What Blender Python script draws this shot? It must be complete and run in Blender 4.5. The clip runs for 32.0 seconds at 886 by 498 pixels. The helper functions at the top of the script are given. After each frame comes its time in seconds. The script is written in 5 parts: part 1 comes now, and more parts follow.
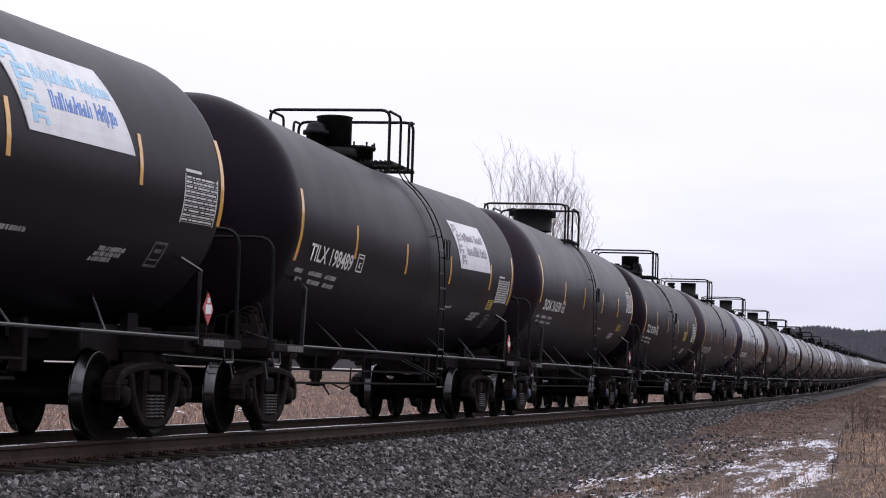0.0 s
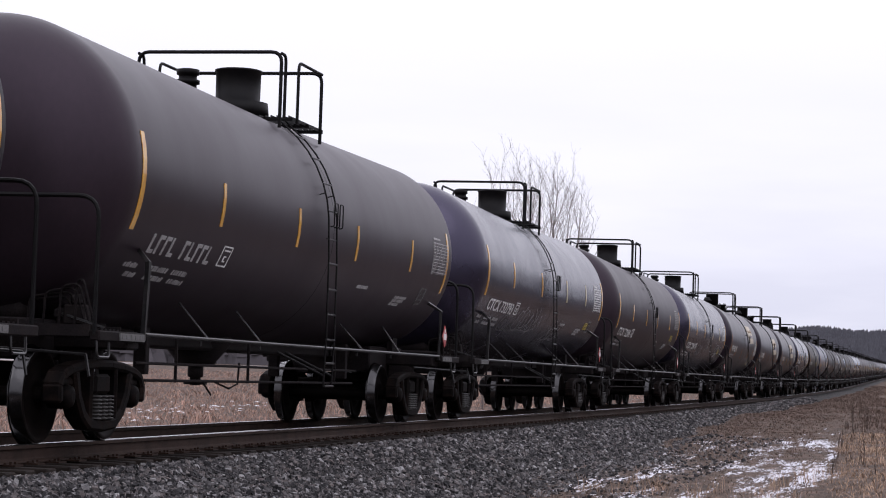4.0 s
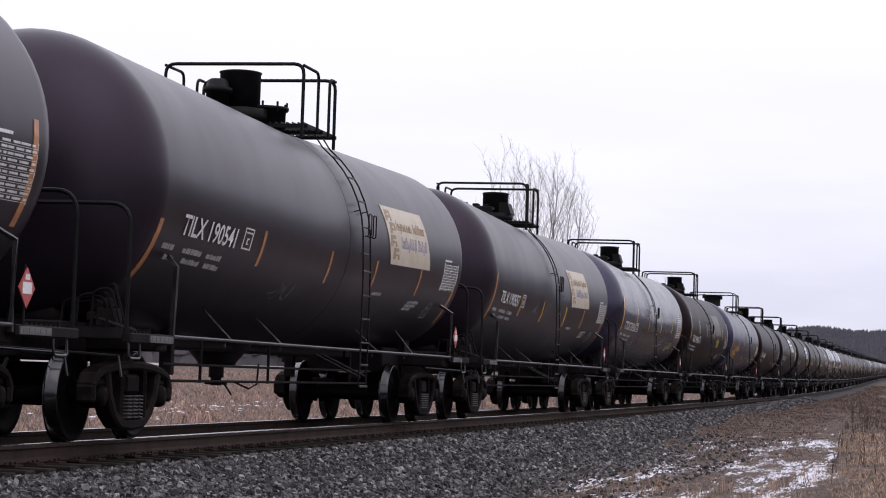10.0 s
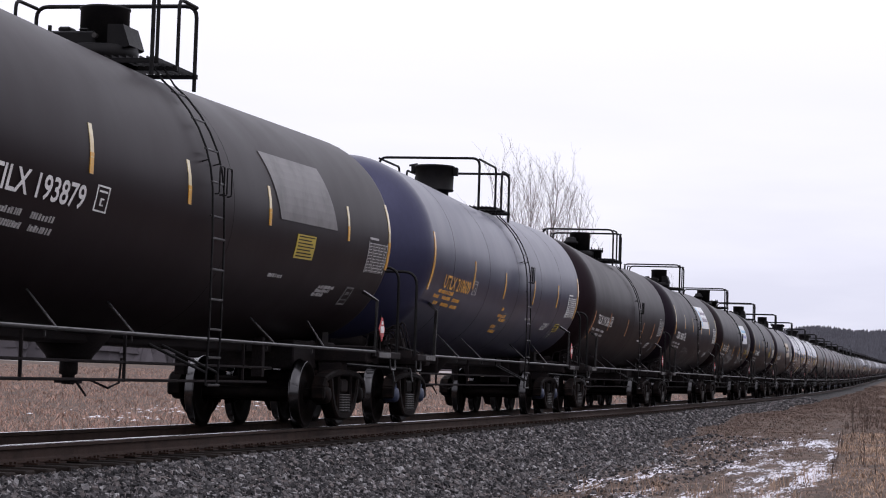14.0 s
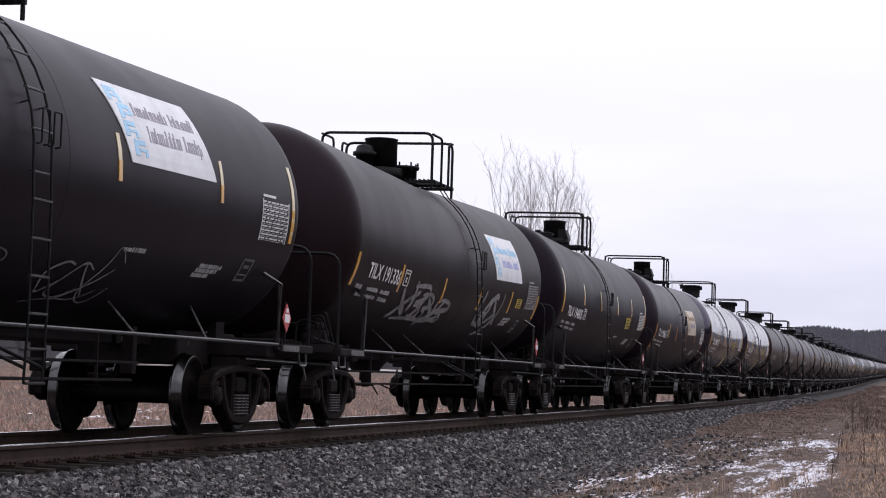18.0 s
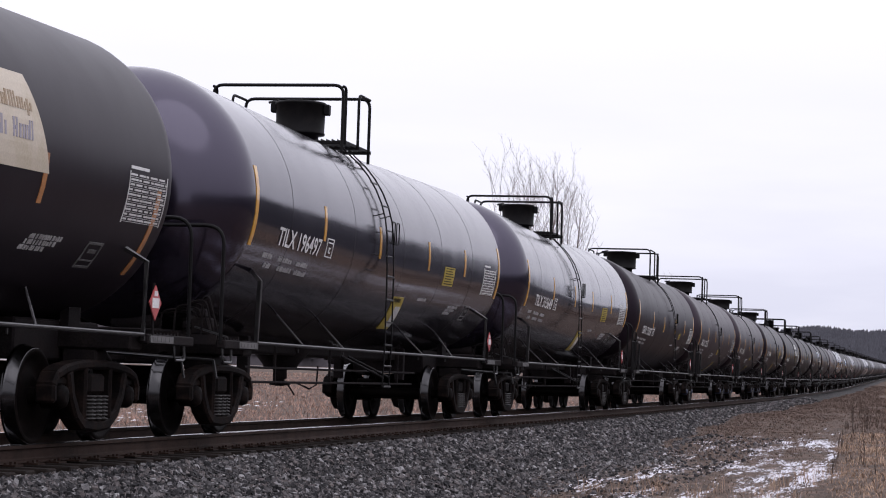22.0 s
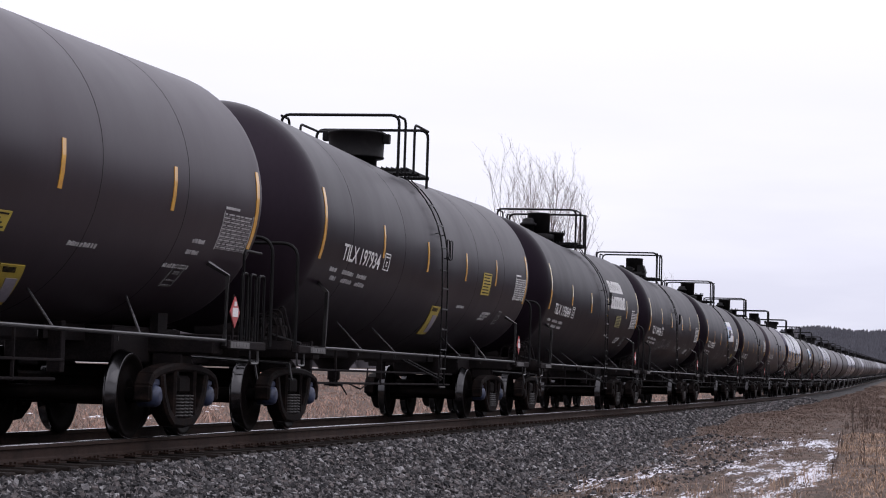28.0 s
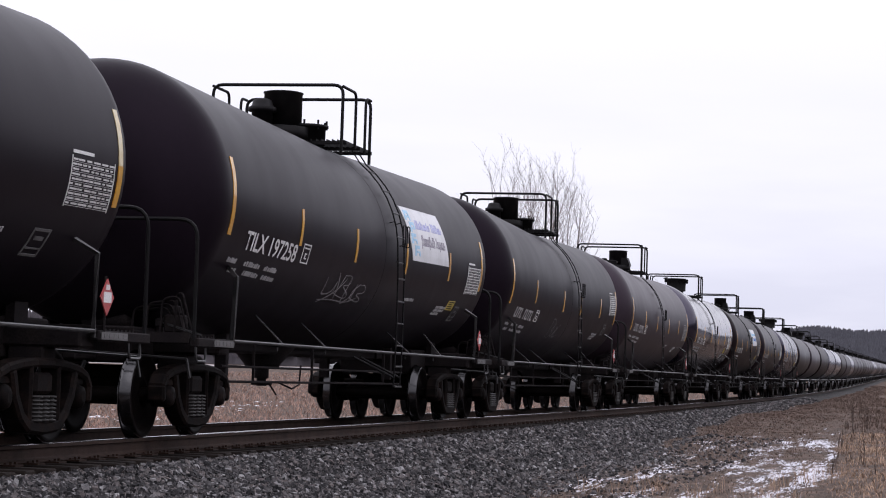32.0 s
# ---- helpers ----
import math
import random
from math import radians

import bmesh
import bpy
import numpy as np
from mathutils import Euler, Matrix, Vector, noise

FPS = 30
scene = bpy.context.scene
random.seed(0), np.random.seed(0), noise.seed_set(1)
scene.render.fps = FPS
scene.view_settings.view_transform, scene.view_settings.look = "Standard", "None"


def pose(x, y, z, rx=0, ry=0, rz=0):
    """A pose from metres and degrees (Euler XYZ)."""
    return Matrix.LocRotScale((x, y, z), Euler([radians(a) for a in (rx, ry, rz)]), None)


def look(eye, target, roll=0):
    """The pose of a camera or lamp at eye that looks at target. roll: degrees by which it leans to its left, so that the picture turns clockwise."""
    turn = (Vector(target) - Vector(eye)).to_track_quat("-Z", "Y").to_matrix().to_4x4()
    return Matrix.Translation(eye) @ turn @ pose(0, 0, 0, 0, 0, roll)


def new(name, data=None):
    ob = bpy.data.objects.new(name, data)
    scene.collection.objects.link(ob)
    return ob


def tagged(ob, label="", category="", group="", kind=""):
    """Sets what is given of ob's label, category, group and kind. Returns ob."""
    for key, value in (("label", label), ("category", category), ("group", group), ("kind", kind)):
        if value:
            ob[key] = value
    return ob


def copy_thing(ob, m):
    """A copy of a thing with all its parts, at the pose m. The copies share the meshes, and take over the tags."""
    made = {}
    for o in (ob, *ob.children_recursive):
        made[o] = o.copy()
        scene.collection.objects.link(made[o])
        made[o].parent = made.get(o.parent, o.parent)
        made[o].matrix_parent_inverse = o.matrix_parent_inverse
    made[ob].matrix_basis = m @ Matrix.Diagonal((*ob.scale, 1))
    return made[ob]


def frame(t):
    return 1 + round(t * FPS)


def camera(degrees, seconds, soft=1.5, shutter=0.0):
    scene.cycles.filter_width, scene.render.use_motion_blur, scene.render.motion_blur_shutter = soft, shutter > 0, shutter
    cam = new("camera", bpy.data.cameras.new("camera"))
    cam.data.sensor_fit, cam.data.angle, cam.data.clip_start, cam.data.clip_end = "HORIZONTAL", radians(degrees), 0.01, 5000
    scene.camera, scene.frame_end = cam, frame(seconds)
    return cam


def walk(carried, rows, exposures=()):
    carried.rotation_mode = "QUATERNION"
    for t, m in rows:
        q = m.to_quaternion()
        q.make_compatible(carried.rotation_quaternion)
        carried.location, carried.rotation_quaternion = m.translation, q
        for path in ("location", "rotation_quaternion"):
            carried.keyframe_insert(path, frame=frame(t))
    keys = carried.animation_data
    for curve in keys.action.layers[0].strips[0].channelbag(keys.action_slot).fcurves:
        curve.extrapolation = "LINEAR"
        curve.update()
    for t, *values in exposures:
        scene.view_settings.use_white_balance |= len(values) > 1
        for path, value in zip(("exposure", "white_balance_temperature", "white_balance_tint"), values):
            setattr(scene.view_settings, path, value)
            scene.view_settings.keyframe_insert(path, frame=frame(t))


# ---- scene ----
# ---- camera ----
cam = camera(22.705, 32.0, soft=1.05)
EYE = Vector((8.914, 0.0, 0.7463))
YAW, PITCH, LEAN = radians(12.1025), radians(3.3568), 1.819
AIM = Vector((-math.sin(YAW) * math.cos(PITCH), math.cos(YAW) * math.cos(PITCH), math.sin(PITCH)))
STAND = look(EYE, EYE + AIM * 100, LEAN)
walk(cam, [(0.0, STAND), (32.0, STAND)], [(0.0, 0.0, 6180, 13.4), (32.0, 0.0, 6180, 13.4)])

# ---- light: bright overcast ----
world = bpy.data.worlds.new("overcast_sky")
scene.world = world
world.use_nodes = True
wn, wl = world.node_tree.nodes, world.node_tree.links
wn.clear()
w_out = wn.new("ShaderNodeOutputWorld")
w_bg = wn.new("ShaderNodeBackground")
w_bg.inputs["Strength"].default_value = 1.0
w_co = wn.new("ShaderNodeTexCoord")
w_map = wn.new("ShaderNodeMapping")
w_map.inputs["Scale"].default_value = (1.6, 1.6, 9.0)
w_noise = wn.new("ShaderNodeTexNoise")
w_noise.inputs["Scale"].default_value = 1.7
w_noise.inputs["Detail"].default_value = 5.0
w_noise.inputs["Roughness"].default_value = 0.55
w_ramp = wn.new("ShaderNodeValToRGB")
w_ramp.color_ramp.elements[0].position, w_ramp.color_ramp.elements[0].color = 0.36, (0.70, 0.70, 0.80, 1)
w_ramp.color_ramp.elements[1].position, w_ramp.color_ramp.elements[1].color = 0.62, (0.96, 0.945, 1.0, 1)
w_sep = wn.new("ShaderNodeSeparateXYZ")
w_up = wn.new("ShaderNodeMapRange")
w_up.inputs["From Min"].default_value, w_up.inputs["From Max"].default_value = 0.0, 0.16
w_up.inputs["To Min"].default_value, w_up.inputs["To Max"].default_value = 0.0, 1.0
w_mix = wn.new("ShaderNodeMixRGB")
w_mix.inputs["Color2"].default_value = (1.03, 1.01, 1.07, 1)
wl.new(w_co.outputs["Generated"], w_map.inputs["Vector"])
wl.new(w_map.outputs[0], w_noise.inputs["Vector"])
wl.new(w_noise.outputs["Fac"], w_ramp.inputs["Fac"])
wl.new(w_co.outputs["Generated"], w_sep.inputs[0])
wl.new(w_sep.outputs["Z"], w_up.inputs["Value"])
wl.new(w_up.outputs[0], w_mix.inputs["Fac"])
wl.new(w_ramp.outputs["Color"], w_mix.inputs["Color1"])
w_dome = wn.new("ShaderNodeMapRange")      # an overcast sky brightens towards the zenith
w_dome.inputs["From Min"].default_value, w_dome.inputs["From Max"].default_value = 0.16, 1.0
w_dome.inputs["To Min"].default_value, w_dome.inputs["To Max"].default_value = 1.0, 2.0
w_lift = wn.new("ShaderNodeVectorMath")
w_lift.operation = "SCALE"
wl.new(w_sep.outputs["Z"], w_dome.inputs["Value"])
wl.new(w_mix.outputs[0], w_lift.inputs[0])
wl.new(w_dome.outputs[0], w_lift.inputs["Scale"])
wl.new(w_lift.outputs[0], w_bg.inputs["Color"])
wl.new(w_bg.outputs[0], w_out.inputs["Surface"])
sun_data = bpy.data.lights.new("sun", "SUN")
sun_data.energy, sun_data.angle, sun_data.color = 0.35, radians(40), (1.0, 0.98, 0.96)
sun = new("sun", sun_data)
sun.matrix_world = look((0, 0, 60), (-25, 45, 0))


# ---- materials ----
def mat(name, base, rough=0.6, metal=0.0, vary=0.25, scale=3.0, bump=0.0, fine=40.0, stretch=(1, 1, 1), tone=None, patch=(0.45, 0.7), per_object=0.0, coat=0.0, island=0.0, spec=0.5):
    """A surface with broad stains towards tone, a fine grain, and relief; real-world scale in object space."""
    m = bpy.data.materials.new(name)
    m.use_nodes = True
    n, l = m.node_tree.nodes, m.node_tree.links
    b = n["Principled BSDF"]
    b.inputs["Roughness"].default_value, b.inputs["Metallic"].default_value = rough, metal
    b.inputs["Specular IOR Level"].default_value = spec
    if coat:
        b.inputs["Coat Weight"].default_value, b.inputs["Coat Roughness"].default_value = coat, 0.12
    co, mp = n.new("ShaderNodeTexCoord"), n.new("ShaderNodeMapping")
    mp.inputs["Scale"].default_value = stretch
    l.new(co.outputs["Object"], mp.inputs["Vector"])
    broad, grain = n.new("ShaderNodeTexNoise"), n.new("ShaderNodeTexNoise")
    for t, s, d in ((broad, scale, 5), (grain, fine, 4)):
        t.inputs["Scale"].default_value, t.inputs["Detail"].default_value = s, d
        t.inputs["Roughness"].default_value = 0.6
        l.new(mp.outputs[0], t.inputs["Vector"])
    ramp = n.new("ShaderNodeValToRGB")
    ramp.color_ramp.elements[0].position, ramp.color_ramp.elements[1].position = patch
    tone = tone or tuple(min(1, c * (1 + 1.6 * vary)) for c in base)
    ramp.color_ramp.elements[0].color, ramp.color_ramp.elements[1].color = (*base, 1), (*tone, 1)
    l.new(broad.outputs["Fac"], ramp.inputs["Fac"])
    mr = n.new("ShaderNodeMapRange")
    mr.inputs["From Min"].default_value, mr.inputs["From Max"].default_value = 0.3, 0.7
    mr.inputs["To Min"].default_value, mr.inputs["To Max"].default_value = 1 - vary, 1 + vary
    l.new(grain.outputs["Fac"], mr.inputs["Value"])
    mul = n.new("ShaderNodeVectorMath")
    mul.operation = "SCALE"
    l.new(ramp.outputs["Color"], mul.inputs[0])
    last = mr.outputs[0]
    for amount, source in ((per_object, "ShaderNodeObjectInfo"), (island, "ShaderNodeNewGeometry")):
        if amount:
            oi, rr, pr = n.new(source), n.new("ShaderNodeMapRange"), n.new("ShaderNodeMath")
            rr.inputs["To Min"].default_value, rr.inputs["To Max"].default_value = 1 - amount, 1 + amount
            l.new(oi.outputs["Random" if amount is per_object and source == "ShaderNodeObjectInfo" else "Random Per Island"], rr.inputs["Value"])
            pr.operation = "MULTIPLY"
            l.new(last, pr.inputs[0])
            l.new(rr.outputs[0], pr.inputs[1])
            last = pr.outputs[0]
    l.new(last, mul.inputs["Scale"])
    l.new(mul.outputs[0], b.inputs["Base Color"])
    rv = n.new("ShaderNodeMapRange")
    rv.inputs["To Min"].default_value, rv.inputs["To Max"].default_value = max(0.03, rough - 0.08), min(1, rough + 0.1)
    l.new(broad.outputs["Fac"], rv.inputs["Value"])
    l.new(rv.outputs[0], b.inputs["Roughness"])
    if bump:
        bp = n.new("ShaderNodeBump")
        bp.inputs["Strength"].default_value, bp.inputs["Distance"].default_value = 0.6, bump
        l.new(grain.outputs["Fac"], bp.inputs["Height"])
        l.new(bp.outputs[0], b.inputs["Normal"])
    return m


def tank_paint(name, base, rough, dust, dust_amount, spec=0.5, sheen=(1.0, 0.82, 1.04)):
    """Tank paint: rain streaks running down, dust, a faint waviness of the plate."""
    m = mat(name, base, rough, 0.0, 0.10, 0.7, 0.0, 18.0, (1, 1, 0.5), dust, (0.5 - dust_amount, 0.95))
    n, l = m.node_tree.nodes, m.node_tree.links
    b = n["Principled BSDF"]
    b.inputs["Specular IOR Level"].default_value = spec
    b.inputs["Specular Tint"].default_value = (*sheen, 1)
    co, mp, st = n.new("ShaderNodeTexCoord"), n.new("ShaderNodeMapping"), n.new("ShaderNodeTexNoise")
    mp.inputs["Scale"].default_value = (0.25, 7.0, 0.25)
    st.inputs["Scale"].default_value, st.inputs["Detail"].default_value = 1.4, 6.0
    l.new(co.outputs["Object"], mp.inputs["Vector"])
    l.new(mp.outputs[0], st.inputs["Vector"])
    old = b.inputs["Base Color"].links[0].from_socket
    mr, mx = n.new("ShaderNodeMapRange"), n.new("ShaderNodeMixRGB")
    mr.inputs["From Min"].default_value, mr.inputs["From Max"].default_value = 0.52, 0.85
    mr.inputs["To Min"].default_value, mr.inputs["To Max"].default_value = 0.0, dust_amount
    mx.inputs["Color2"].default_value = (*dust, 1)
    l.new(st.outputs["Fac"], mr.inputs["Value"])
    l.new(mr.outputs[0], mx.inputs["Fac"])
    l.new(old, mx.inputs["Color1"])
    l.new(mx.outputs[0], b.inputs["Base Color"])
    wave, bp = n.new("ShaderNodeTexNoise"), n.new("ShaderNodeBump")
    wave.inputs["Scale"].default_value, wave.inputs["Detail"].default_value = 0.9, 1.0
    bp.inputs["Strength"].default_value, bp.inputs["Distance"].default_value = 0.25, 0.03
    l.new(co.outputs["Object"], wave.inputs["Vector"])
    l.new(wave.outputs["Fac"], bp.inputs["Height"])
    l.new(bp.outputs[0], b.inputs["Normal"])
    return m


PAINT = {
    "charcoal": tank_paint("charcoal_tank_paint", (0.00543, 0.00371, 0.00556), 0.37, (0.01399, 0.00951, 0.01319), 0.38, 0.116),
    "matte": tank_paint("matte_black_tank_paint", (0.00375, 0.00257, 0.00402), 0.38, (0.00871, 0.00586, 0.00879), 0.38, 0.065, (1.0, 0.78, 1.05)),
    "satin": tank_paint("satin_grey_black_tank_paint", (0.00511, 0.00362, 0.00567), 0.33, (0.01419, 0.00981, 0.01473), 0.38, 0.273),
    "dusty": tank_paint("dusty_black_tank_paint", (0.00841, 0.00577, 0.00755), 0.40, (0.02384, 0.01601, 0.02023), 0.45, 0.240),
    "brown": tank_paint("brown_black_tank_paint", (0.00432, 0.00240, 0.00282), 0.40, (0.01121, 0.00636, 0.00698), 0.4, 0.074),
    "blue": tank_paint("faded_blue_grey_tank_paint", (0.00468, 0.00403, 0.00763), 0.235, (0.01454, 0.01225, 0.02182), 0.4, 0.555, (0.92, 0.84, 1.2)),
    "slate": tank_paint("slate_blue_tank_paint", (0.00720, 0.00770, 0.02000), 0.31, (0.02050, 0.02100, 0.04300), 0.4, 0.360, (0.86, 0.86, 1.30)),
    "gloss": tank_paint("glossy_black_tank_paint", (0.00245, 0.00190, 0.00347), 0.125, (0.00967, 0.00732, 0.01240), 0.35, 0.767, (0.98, 0.90, 1.16)),
}
BLACK = mat("black_fittings_paint", (0.004464, 0.00403, 0.004588), 0.5, 0.0, 0.3, 6, 0.002, 60, tone=(0.00806, 0.007254, 0.00713), spec=0.10)
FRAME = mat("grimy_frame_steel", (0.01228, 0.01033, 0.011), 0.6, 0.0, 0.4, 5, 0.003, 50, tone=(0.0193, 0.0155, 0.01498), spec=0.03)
# paler than the pipes: the struts' sky highlight is put into the colour
STRUT = mat("sky_lit_strut_steel", (0.060, 0.057, 0.059), 0.42, 0.0, 0.35, 4, 0.001, 60, tone=(0.10, 0.094, 0.095), spec=0.5)
PIPE = mat("worn_pipe_steel", (0.0088, 0.00832, 0.00864), 0.33, 0.0, 0.4, 4, 0.001, 60, tone=(0.0272, 0.0248, 0.0248), spec=0.48)
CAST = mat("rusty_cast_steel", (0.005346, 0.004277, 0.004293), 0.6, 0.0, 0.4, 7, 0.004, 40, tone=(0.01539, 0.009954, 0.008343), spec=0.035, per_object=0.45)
SPRING = mat("spring_steel", (0.025, 0.0225, 0.0215), 0.45, 0.3, 0.3, 8, 0.001, 50, spec=0.3)
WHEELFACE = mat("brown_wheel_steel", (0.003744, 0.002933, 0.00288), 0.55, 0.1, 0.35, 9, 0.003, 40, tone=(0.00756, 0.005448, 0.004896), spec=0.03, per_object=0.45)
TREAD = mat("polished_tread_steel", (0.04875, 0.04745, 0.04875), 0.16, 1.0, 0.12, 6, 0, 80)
BLUECAP = mat("blue_bearing_cap", (0.017, 0.024, 0.052), 0.5, 0.0, 0.3, 9)
WHITE = mat("worn_white_lettering", (0.6068, 0.5986, 0.5904), 0.6, 0.0, 0.2, 5, 0, 60, tone=(0.451, 0.4428, 0.4346))
PLATE = mat("grimy_stencil_plate", (0.09, 0.086, 0.086), 0.6, 0.0, 0.3, 6, 0, 70, tone=(0.05, 0.047, 0.046))
FAINT = mat("dirty_grey_lettering", (0.33, 0.32, 0.32), 0.6, 0.0, 0.3, 6, 0, 70, tone=(0.2, 0.19, 0.19))
TAPE = mat("yellow_reflective_tape", (0.561, 0.289, 0.0255), 0.3, 0.0, 0.15, 6, 0, 90, tone=(0.4675, 0.2125, 0.0255), coat=0.6)
# yellow tape paled in its colour, for the sky's reflection on it
TAPESHEEN = mat("pale_sheen_tape", (0.527, 0.442, 0.255), 0.32, 0.0, 0.15, 6, 0, 90, tone=(0.4675, 0.323, 0.119), coat=0.5)
YELLOW = mat("yellow_decal", (0.4, 0.304, 0.032), 0.5, 0.0, 0.15, 6, 0, 90, tone=(0.36, 0.264, 0.04))
SIGNWHITE = mat("white_sign_panel", (0.6192, 0.6192, 0.6364), 0.45, 0.0, 0.08, 2.5, 0, 50, tone=(0.516, 0.516, 0.5246))
SIGNTAN = mat("yellowed_sign_panel", (0.47, 0.405, 0.32), 0.5, 0.0, 0.1, 2.5, 0, 50, tone=(0.4, 0.336, 0.24))
SIGNGREY = mat("faded_grey_sign_panel", (0.104, 0.0976, 0.0976), 0.5, 0.0, 0.1, 2.5, 0, 50, tone=(0.068, 0.064, 0.064))
BLUEINK = mat("blue_print", (0.10, 0.20, 0.48), 0.5, 0.0, 0.15, 4)
PALEINK = mat("pale_blue_print", (0.30, 0.50, 0.66), 0.5, 0.0, 0.15, 4)
GREYINK = mat("grey_print", (0.24, 0.22, 0.26), 0.5, 0.0, 0.15, 4)
BROWNINK = mat("brown_print", (0.24, 0.17, 0.10), 0.5, 0.0, 0.15, 4)
TAPEOLD = mat("grimy_orange_tape", (0.36, 0.145, 0.04), 0.4, 0.0, 0.25, 6, 0, 90, tone=(0.22, 0.09, 0.035), coat=0.3)
RED = mat("red_placard", (0.32, 0.05, 0.05), 0.45, 0.0, 0.15, 9)
ORANGE = mat("orange_lettering", (0.60, 0.30, 0.05), 0.6, 0.0, 0.3, 6, 0, 60, tone=(0.42, 0.21, 0.05))
SPRAY = mat("white_spray_paint", (0.17, 0.163, 0.166), 0.7, 0.0, 0.35, 4, 0, 30, tone=(0.075, 0.072, 0.072))
FADED = mat("faded_spray_paint", (0.10, 0.096, 0.098), 0.7, 0.0, 0.4, 4, 0, 30, tone=(0.05, 0.047, 0.047))
LILACINK = mat("lilac_print", (0.36, 0.37, 0.58), 0.5, 0.0, 0.15, 4)
OLDYELLOW = mat("faded_yellow_decal", (0.24, 0.21, 0.075), 0.55, 0.0, 0.25, 6, 0, 90, tone=(0.14, 0.125, 0.06))
RAILRUST = mat("rail_rust", (0.0324, 0.01944, 0.01512), 0.75, 0.0, 0.3, 4, 0.003, 50, tone=(0.018, 0.01224, 0.01008), spec=0.12)
RAILTOP = mat("polished_rail_head", (0.60, 0.59, 0.60), 0.2, 1.0, 0.1, 6, 0, 80)
TIE = mat("weathered_tie_wood", (0.021, 0.0161, 0.014), 0.85, 0.0, 0.35, 2, 0.006, 30, (1, 6, 6), tone=(0.0112, 0.0091, 0.0084), per_object=0.3, spec=0.1)
STONE = mat("grey_ballast_stone", (0.09143, 0.08971, 0.09143), 0.85, 0.0, 0.35, 20, 0.004, 90, tone=(0.1377, 0.1347, 0.1358), spec=0.2)


def stone_tones(m):
    """Every stone takes a tone of its own, from near black to pale."""
    n, l = m.node_tree.nodes, m.node_tree.links
    b = n["Principled BSDF"]
    old = b.inputs["Base Color"].links[0].from_socket
    geo, ramp, mx = n.new("ShaderNodeNewGeometry"), n.new("ShaderNodeValToRGB"), n.new("ShaderNodeMixRGB")
    stops = ((0.0, (0.12, 0.12, 0.13)), (0.38, (0.42, 0.40, 0.41)), (0.66, (0.85, 0.80, 0.80)), (0.80, (1.15, 1.0, 0.95)), (0.93, (1.9, 1.85, 1.85)), (1.0, (2.6, 2.55, 2.5)))
    while len(ramp.color_ramp.elements) < len(stops):
        ramp.color_ramp.elements.new(0.5)
    for e, (p, c) in zip(ramp.color_ramp.elements, stops):
        e.position, e.color = p, (*c, 1)
    mx.blend_type, mx.inputs["Fac"].default_value = "MULTIPLY", 1.0
    l.new(geo.outputs["Random Per Island"], ramp.inputs["Fac"])
    l.new(old, mx.inputs["Color1"])
    l.new(ramp.outputs["Color"], mx.inputs["Color2"])
    l.new(mx.outputs[0], b.inputs["Base Color"])


stone_tones(STONE)
BED = mat("ballast_bed", (0.03485, 0.0331, 0.0331), 0.9, 0.0, 0.8, 9, 0.05, 26, tone=(0.08712, 0.08131, 0.08131), spec=0.1)
SNOW = mat("old_snow", (0.56, 0.56, 0.588), 0.55, 0.0, 0.05, 3, 0.006, 30, tone=(0.504, 0.504, 0.532))
THINSNOW = mat("thin_old_snow", (0.308, 0.287, 0.287), 0.8, 0.0, 0.2, 0.05, 0, 0.4, tone=(0.21, 0.182, 0.175), spec=0.05)
STRAW = mat("dry_grass", (0.3264, 0.221, 0.155), 0.85, 0.0, 0.25, 1.1, 0, 20, tone=(0.1428, 0.0918, 0.0646), island=0.6, spec=0.15)
REED = mat("pale_dry_reed", (0.33, 0.205, 0.158), 0.85, 0.0, 0.25, 0.6, 0, 20, tone=(0.15, 0.085, 0.066), island=0.5, spec=0.15)
MAT = mat("matted_grass", (0.142, 0.102, 0.084), 0.9, 0.0, 0.3, 0.8, 0, 20, tone=(0.0744, 0.0496, 0.03844), island=0.5, spec=0.1)
WEED = mat("dark_weed_stalk", (0.0595, 0.042, 0.035), 0.85, 0.0, 0.2, 2, spec=0.1)
BARK = mat("pale_bark", (0.136, 0.108, 0.1), 0.85, 0.0, 0.35, 2.5, 0.004, 20, (1, 1, 0.4), tone=(0.08, 0.0664, 0.064), spec=0.15)
TWIG = mat("twig_bark", (0.189, 0.1548, 0.1512), 0.85, 0.0, 0.2, 3, spec=0.1)
# the blue-grey of distance haze is mixed into this colour
WOODS = mat("hazy_far_conifer", (0.06888, 0.06806, 0.0779), 0.95, 0.0, 0.10, 0.02, 0, 0.3, tone=(0.07708, 0.07544, 0.0861), island=0.12, spec=0.02)
SCRUB = mat("far_bare_woods", (0.062, 0.056, 0.061), 0.95, 0.0, 0.10, 0.03, 0, 0.4, tone=(0.07, 0.063, 0.068), island=0.12, spec=0.05)


